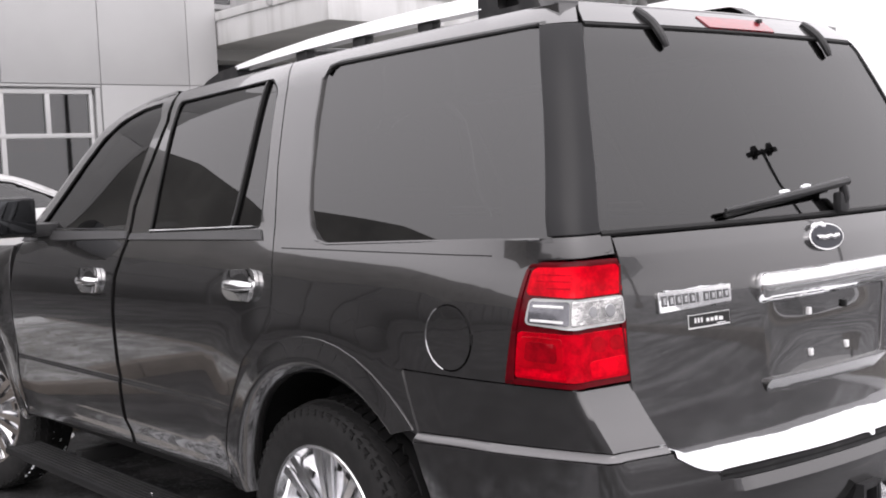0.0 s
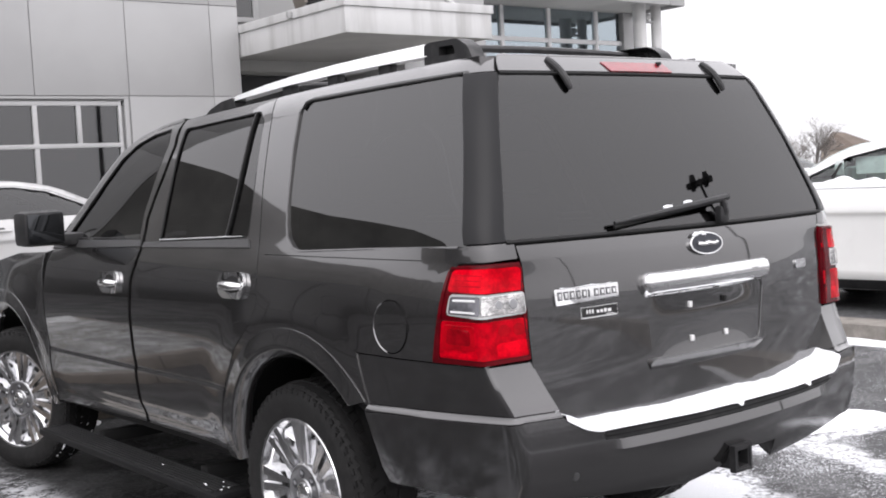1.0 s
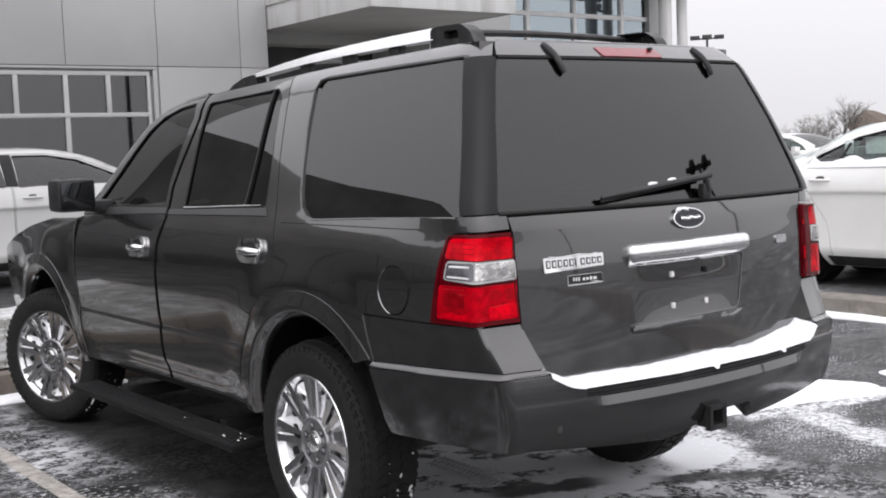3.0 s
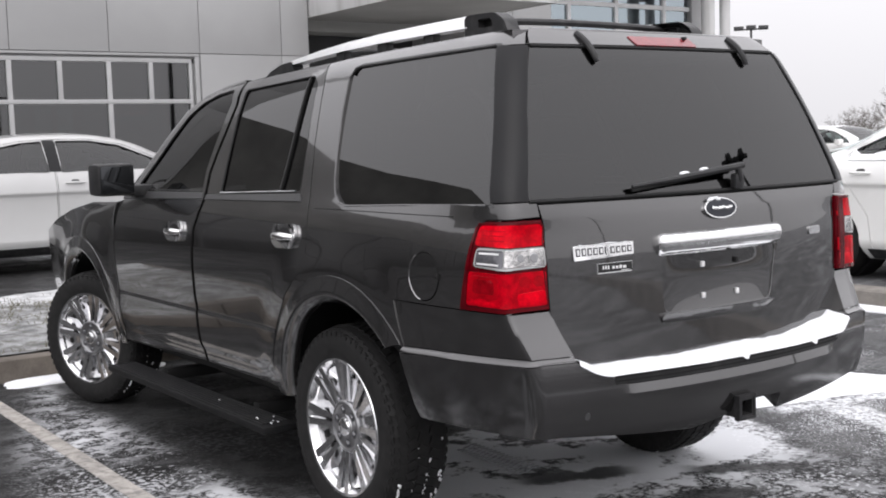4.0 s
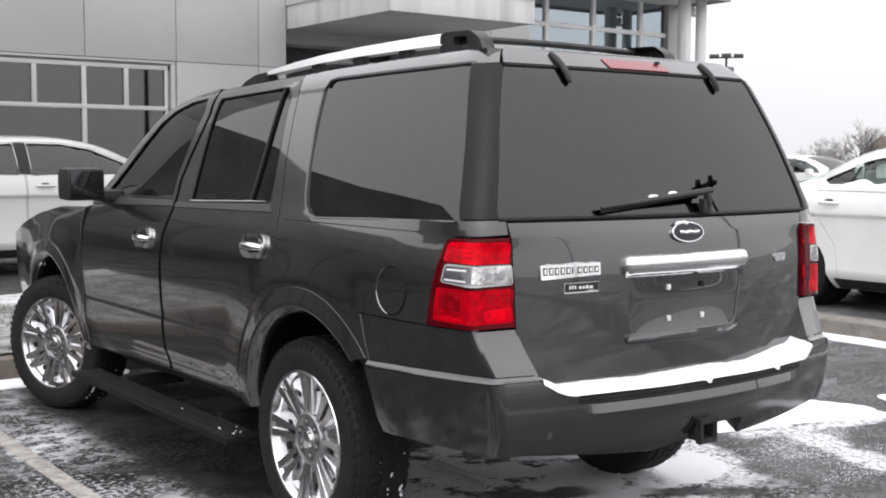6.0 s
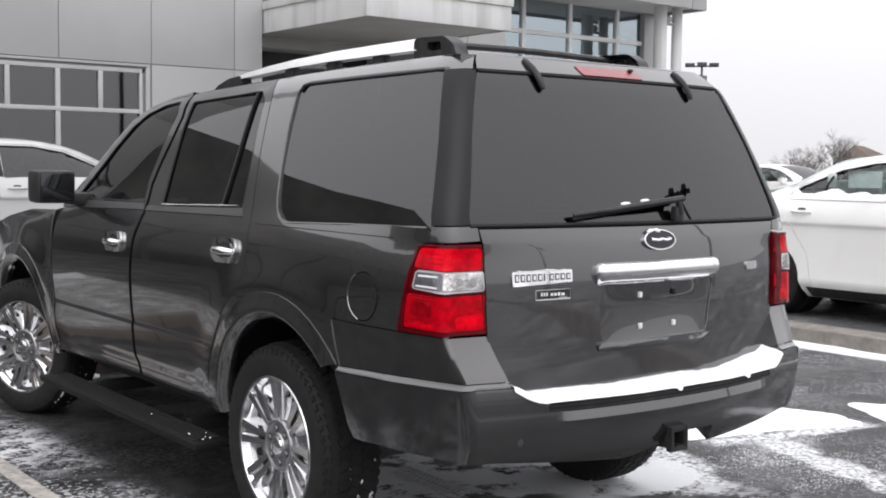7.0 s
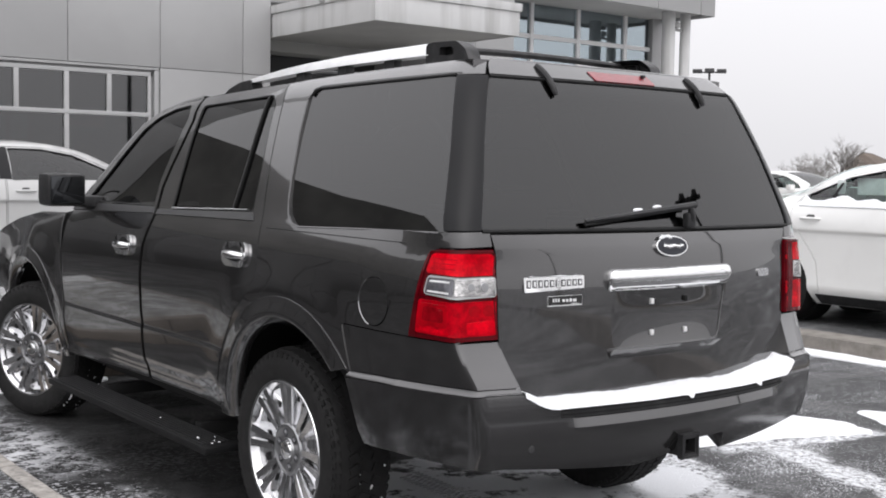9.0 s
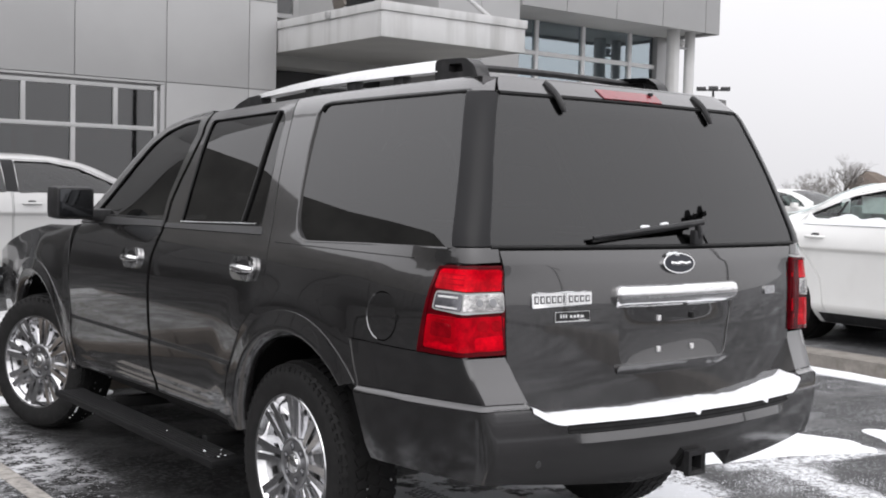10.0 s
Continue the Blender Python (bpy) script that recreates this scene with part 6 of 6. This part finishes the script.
def build_saloon():
    car = thing("saloon_car", "white four-door saloon car with snow along its window sills, parked", "car", "parked saloon cars")
    arch_r, arch_f = arc(0, .34, .36, 180, 0, 14), arc(2.87, .34, .36, 180, 0, 14)
    glass_r = [(.17, 1.155), (.24, 1.225), (.615, 1.385), (.945, 1.45), (1.20, 1.468), (1.22, 1.125), (.19, 1.125)]
    glass_f = [(1.36, 1.47), (1.75, 1.465), (2.1, 1.405), (2.5, 1.235), (2.66, 1.125), (1.36, 1.12)]
    for mirror in (False, True):
        kw = dict(fmap=saloon_side, mirror=mirror)
        top = [(y, lerp(SIL, y) - .015) for y in steps(-.97, 3.98, 60)]
        rear_door = [(.47, .40), (.43, .60), (.28, .80), (.14, 1.0), (.12, 1.10), (.13, 1.17), (.22, 1.245), (.60, 1.41), (.94, 1.475), (1.275, 1.493), (1.28, .30), (.50, .28)]
        front_door = [(1.29, 1.494), (1.76, 1.488), (2.13, 1.425), (2.53, 1.255), (2.70, 1.11), (2.44, .80), (2.40, .30), (1.29, .30)]
        o = top[::-1] + [(-.97, .45), (-.90, .22)] + arch_r + [(.40, .20), (2.46, .20)] + arch_f + [(3.7, .22), (3.96, .40)]
        panel("body_side", car, o, WHITE_PAINT, holes=[rear_door, front_door], step=.09, depth=.02, lines=(.345, .36, .38, .85, .86, .87, .88, .89, .90), **kw)
        rd = panel("rear_door", car, shrink(rear_door, .005), WHITE_PAINT, holes=[rounded(glass_r, .02)], step=.09, lines=(.345, .36, .38, .85, .86, .87, .88, .89, .90), **kw)
        fd = panel("front_door", car, shrink(front_door, .005), WHITE_PAINT, holes=[rounded(glass_f, .02)], step=.09, lines=(.345, .36, .38, .85, .86, .87, .88, .89, .90), **kw)
        for d, g in ((rd, glass_r), (fd, glass_f)):
            panel("door_glass", d, rounded(shrink(g, -.006), .02), CLEAR, off=-.008, depth=.004, step=.1, bevel=0, **kw)
            pts = [saloon_side(*q, .0) for q in rounded(g, .02)]
            bm = bmesh.new()
            tube(bm, pts + pts[:1], .0065, 6, False)
            if mirror:
                for v in bm.verts:
                    v.co.x = -v.co.x
                bmesh.ops.reverse_faces(bm, faces=bm.faces[:])
            part("door_seal", bm, SATIN, d)
        panel("pillar_trim", rd, [(.50, 1.13), (.53, 1.13), (.57, 1.365), (.54, 1.35)], SEAL, off=-.004, depth=.01, bevel=0, **kw)
        panel("pillar_trim", fd, [(1.285, 1.484), (1.212, 1.482), (1.222, 1.13), (1.352, 1.125), (1.350, 1.484)], GLOSSBLACK, off=.003, depth=.01, bevel=0, **kw)
        panel("inner_panel", car, [(-.9, .95), (3.85, .80), (3.85, .45), (3.35, .35)] + arc(2.87, .34, .35, 0, 180, 10) + [(.45, .25)] + arc(0, .34, .35, 0, 180, 10) + [(-.88, .4)], SEAL, off=-.03, depth=.01, step=.2, bevel=0, **kw)
        panel("sill_trim", car, [(.46, .205), (2.42, .205), (2.42, .30), (.44, .30)], TRIM, off=.012, depth=.03, **kw)
        sg = 1 if mirror else -1
        for y, d in ((.36, rd), (1.49, fd)):
            bm = bmesh.new()
            z = 1.0
            tube(bm, [(sg * (saloon_hw(y + a, z) + .006 + .028 * (1 - (abs(a) / .11) ** 4)), y + a, z) for a in steps(-.11, .11, 8)], [.008, .012, .014, .015, .015, .015, .014, .012, .008], 8)
            part("door_handle", bm, WHITE_PAINT, d)
            panel("handle_cup", d, rounded([(y + .05, z + .012), (y + .035, z + .036), (y - .035, z + .036), (y - .05, z + .012)], .02), SATIN, saloon_side, off=.003, depth=.006, step=.05, bevel=0, mirror=mirror)
        boxed("wing_mirror", (*sorted((sg * .93, sg * 1.12)), 2.42, 2.58, 1.08, 1.22), WHITE_PAINT, car, .04)
        for y in (0, 2.87):
            m = Matrix.Translation((sg * .79, y, .335))
            t = part("wheel", lathe(bmesh.new(), [(.21, sg * .10), (.23, sg * .115), (.30, sg * .12), (.33, sg * .10), (.335, 0), (.33, -sg * .10), (.21, -sg * .1)], 40, False, m), RUBBER, car)
            part("rim", lathe(bmesh.new(), [(.001, sg * .075), (.05, sg * .08), (.07, sg * .05), (.17, sg * .055), (.205, sg * .09), (.218, sg * .105), (.22, sg * .09)], 40, False, m), ALLOY, t)
            for k in range(5):
                a = 2 * math.pi * k / 5 + .3
                part("spoke", block(bmesh.new(), *sorted((sg * .05, sg * .092)), .05, .205, -.022, .022, .006, m @ spin(a)), ALLOY, t)
            bm = bmesh.new()
            tube(bm, [(sg * .45, y, .34), (sg * .70, y, .34)], .37, 24)
            part("wheel_well", bm, SEAL, car)

    def top_at(y, u):
        z = lerp(SIL, y)
        return Vector((u * (saloon_hw(y, z - .015) - .004), y, z - .014 + .03 * (1 - abs(u) ** 2.4)))
    for nm, a, b, m in (("boot_lid", -.97, -.20, WHITE_PAINT), ("rear_screen", -.196, .60, CLEAR), ("roof", .604, 1.98, WHITE_PAINT), ("windscreen", 1.984, 2.88, CLEAR), ("bonnet", 2.884, 3.98, WHITE_PAINT)):
        sheet(nm, car, steps(a, b, 12), steps(-1, 1, 12), top_at, m, thick=.012)
    boxed("front_bumper", (-.78, .78, 3.85, 4.04, .22, .80), WHITE_PAINT, car, .08)
    boxed("rear_bumper", (-.80, .80, -1.02, -.85, .22, .92), WHITE_PAINT, car, .08)
    for sg in (-1, 1):
        boxed("tail_lamp", (*sorted((sg * .60, sg * .86)), -1.0, -.80, .78, .96), RED, car, .03)
    boxed("floor_pan", (-.78, .78, -.8, 3.7, .20, .30), SEAL, car, .02)
    boxed("dashboard", (-.7, .7, 2.1, 2.5, .6, .98), CABIN_PALE, car, .06)
    boxed("parcel_shelf", (-.7, .7, -.4, .10, .9, .98), CABIN_PALE, car, .03)
    for x in (-.36, .36):
        for y in (1.50, .60):
            bm = block(bmesh.new(), x - .24, x + .24, y - .05, y + .45, .38, .55, .06)
            block(bm, x - .23, x + .23, y - .16, y, .5, 1.12, .05)
            st = part("seat", bm, CABIN_PALE, car)
            part("headrest", block(bmesh.new(), x - .12, x + .12, y - .17, y - .07, 1.14, 1.30, .04), CABIN_PALE, st)
    return car


saloon = build_saloon()
saloon.matrix_basis = pose(7.04, 2.90, .13, 0, 0, 180)
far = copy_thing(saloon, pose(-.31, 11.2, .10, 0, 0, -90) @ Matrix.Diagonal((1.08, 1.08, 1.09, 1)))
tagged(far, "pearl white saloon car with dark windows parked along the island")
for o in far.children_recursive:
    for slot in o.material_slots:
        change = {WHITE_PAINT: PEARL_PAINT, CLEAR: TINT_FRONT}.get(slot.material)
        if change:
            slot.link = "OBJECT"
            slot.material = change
third = copy_thing(saloon, pose(22.6, 16.3, .13, 0, 0, 178))
tagged(third, "white saloon car with a snowy roof, parked farther back")


# snow on the near saloon's window sills and roof
def snow_sill(m, y0, y1, seed):
    bm = bmesh.new()
    rows = []
    for y in steps(y0, y1, 40):
        h = .048 + .075 * max(0, noise.noise((y * 4, seed, 0)) + .25) + .01 * noise.noise((y * 17, seed, 0))
        x = -saloon_hw(y, 1.12)
        x2 = -saloon_hw(y, 1.12 + h)
        rows.append([bm.verts.new(q) for q in ((x - .006, y, 1.100), (x - .016, y, 1.118), (x2 - .010, y, 1.12 + h), (x2 + .006, y, 1.122 + h), (x + .01, y, 1.112))])
    for a, b in zip(rows, rows[1:]):
        for i in range(4):
            bm.faces.new((a[i], b[i], b[i + 1], a[i + 1]))
    bmesh.ops.recalc_face_normals(bm, faces=bm.faces[:])
    o = tagged(part("sill_snow", bm, SNOW), "ragged snow lying on a white car's window sill", "snow")
    o.matrix_basis = m


for a, b, sd in ((.18, 1.20, 1.0), (1.37, 2.55, 5.0)):
    # on the car's own right side, so the strip is mirrored along the car
    snow_sill(Matrix.Translation((7.04, 2.90, .13)) @ Matrix.Diagonal((1, -1, 1, 1)), a, b, sd)


# snow caked on the far windows of the near saloon
for a, b, sd in ((.24, 1.19, 2.0), (1.38, 2.52, 7.0)):
    top = [(y, 1.36 + .05 * noise.noise((y * 3, sd, 0)) + .08 * math.sin((y - a) / (b - a) * math.pi)) for y in steps(b, a, 16)]
    o = panel("window_snow", None, [(a, 1.13), (b, 1.125)] + top, FROST, saloon_side, off=.004, depth=.008, step=.1, bevel=0)
    tagged(o, "thin snow caked on a white car's side window", "snow")
    o.matrix_basis = pose(7.04, 2.90, .13, 0, 0, 180)


def screen_snow(y, u):
    z = lerp(SIL, y)
    return Vector((u * (saloon_hw(y, z - .015) - .05), y, z + .03 * (1 - abs(u) ** 2.4) + .012 + .006 * noise.noise((y * 6, u * 5, 0))))


for a, b, side in ((2.02, 2.84, "windscreen"), (-.17, .56, "rear screen")):
    o = sheet("screen_snow", None, steps(a, b, 14), steps(-1, 1, 14), screen_snow, FROST, thick=0)
    tagged(o, "thin snow lying on a white car's " + side, "snow")
    o.matrix_basis = pose(7.04, 2.90, .13, 0, 0, 180)


# two taped papers; the wide third sheet stands in for the snow-lit rear screen
for x, y0, y1, z0, z1 in ((6.335, 2.32, 2.41, 1.36, 1.49), (6.335, 1.42, 1.53, 1.41, 1.54), (6.42, 1.90, 2.25, 1.36, 1.515)):
    o = boxed("window_sheet", (x, x + .003, y0, y1, z0, z1), PALE_SHEET, None, .001)
    tagged(o, "white printed sheet taped inside a car window", "paper", "window sheets")


# ---- lamp posts, bare trees, house, far hedge ----
def lamp_post(x, y, h, heads, turn, k=1.0, tall=.22, w=.20):
    lp = thing("lamp_post", "dark car-park lamp post with box lamp heads", "lamp post", "car-park lamp posts")
    bm = bmesh.new()
    tube(bm, [(0, 0, 0), (0, 0, h)], [.10, .07], 10)
    part("pole", bm, POLE, lp)
    boxed("base", (-.25, .25, -.25, .25, 0, .6), CONCRETE, lp, .03)
    for i in range(heads):
        u = (i - (heads - 1) / 2) * .50 * k
        boxed("lamp_head", (u - w, u + w, -w, w, h - .08, h - .08 + tall + (.04 if i == 1 and heads == 3 else 0)), POLE, lp, .03)
    boxed("arm", (-.5 * k, .5 * k, -.04, .04, h - .08, h), POLE, lp, .01)
    lp.matrix_basis = pose(x, y, 0, 0, 0, turn)
    return lp


lamp_post(-3.18 + .7665 * 72, -3.91 + .6361 * 72, 7.85, 3, -50, 1.42, .22, .284)
lamp_post(14.4, -9.02, 8.86, 2, 18, 1.77, .14, .15)
lamp_post(13.2, -30.0, 4.75, 2, 25, 1.4, .12, .18)


def bare_tree(x, y, h, seed):
    """A winter tree: trunk, limbs and many fine twigs."""
    rng = random.Random(seed)
    tr = thing("tree", "bare leafless winter tree with fine twigs", "tree", "bare trees")
    big, fine = bmesh.new(), bmesh.new()

    def grow(p, d, ln, r, depth):
        q = p + d * ln * .5 + Vector((rng.uniform(-1, 1), rng.uniform(-1, 1), 0)) * ln * .05
        e = q + (d + Vector((rng.uniform(-.15, .15), rng.uniform(-.15, .15), .10))).normalized() * ln * .5
        tube(big if depth < 2 else fine, [p, q, e], [r, r * .82, r * .62], 6 if depth < 2 else 3, False)
        if depth >= 6:
            return
        for k in range(rng.choice((3, 3, 3, 4)) if depth else 6):
            a, tilt = rng.uniform(0, 6.283), rng.uniform(.3, .85)
            side = Vector((math.cos(a), math.sin(a), 0))
            nd = (d * math.cos(tilt) + side * math.sin(tilt)).normalized()
            grow(e if rng.random() < .6 else q, nd, ln * rng.uniform(.58, .80), r * .58, depth + 1)
    grow(Vector((0, 0, 0)), Vector((0, 0, 1)), h * .30, h * .016, 0)
    part("trunk", big, BARK, tr)
    part("crown", fine, BARK, tr, smooth=False)
    tr.matrix_basis = pose(x, y, 0)
    return tr


def along(ax, ay, d):
    return -3.18 + ax * d, -3.91 + ay * d


for ax, ay, d, h, sd in ((.8253, .5646, 62, 3.9, 1), (.815, .579, 66, 3.5, 2), (.834, .552, 64, 4.1, 3), (.879, .476, 66, 5.0, 4), (.889, .457, 70, 5.2, 5), (.905, .425, 60, 3.6, 6)):
    bare_tree(*along(ax, ay, d), h, sd)
hx0, hy0 = along(.846, .533, 130)
house = thing("house", "low house with a tan hipped roof far beyond the lot", "house")
boxed("wall", (hx0 - 2.4, hx0 + 2.4, hy0 - 2.4, hy0 + 1.2, 0, 2.6), HOUSE_WALL, house, .05)
bm = bmesh.new()
v = [bm.verts.new(p) for p in ((hx0 - 2.6, hy0 - 3.4, 2.5), (hx0 + 2.6, hy0 - 3.4, 2.5), (hx0 + 2.6, hy0 + 1.6, 2.5), (hx0 - 2.6, hy0 + 1.6, 2.5), (hx0 - .4, hy0 + .9, 4.45), (hx0 + .6, hy0 + .2, 4.3))]
for q in ((0, 1, 5, 4), (1, 2, 5), (2, 3, 4, 5), (3, 0, 4), (3, 2, 1, 0)):
    bm.faces.new([v[i] for i in q])
part("roof", bm, HOUSE_ROOF, house, "tan shingle roof", smooth=False)
bm = bmesh.new()
rng = random.Random(8)
for k in range(2600):
    a = rng.uniform(.30, 1.25)
    d = rng.uniform(120, 150)
    x, y = -3.18 + d * math.sin(a), -3.91 + d * math.cos(a)
    h = 1.6 + 1.5 * abs(noise.noise((a * 14, 0, 0))) + rng.uniform(0, .9)
    w = rng.uniform(.05, .16)
    lean = rng.uniform(-.6, .6)
    bm.faces.new([bm.verts.new(p) for p in ((x - w, y, 0), (x + w, y, 0), (x + lean, y, h))])
tagged(part("far_hedge", bm, BARK, smooth=False), "hazy line of bare bushes far beyond the car park", "bushes", kind="stuff")
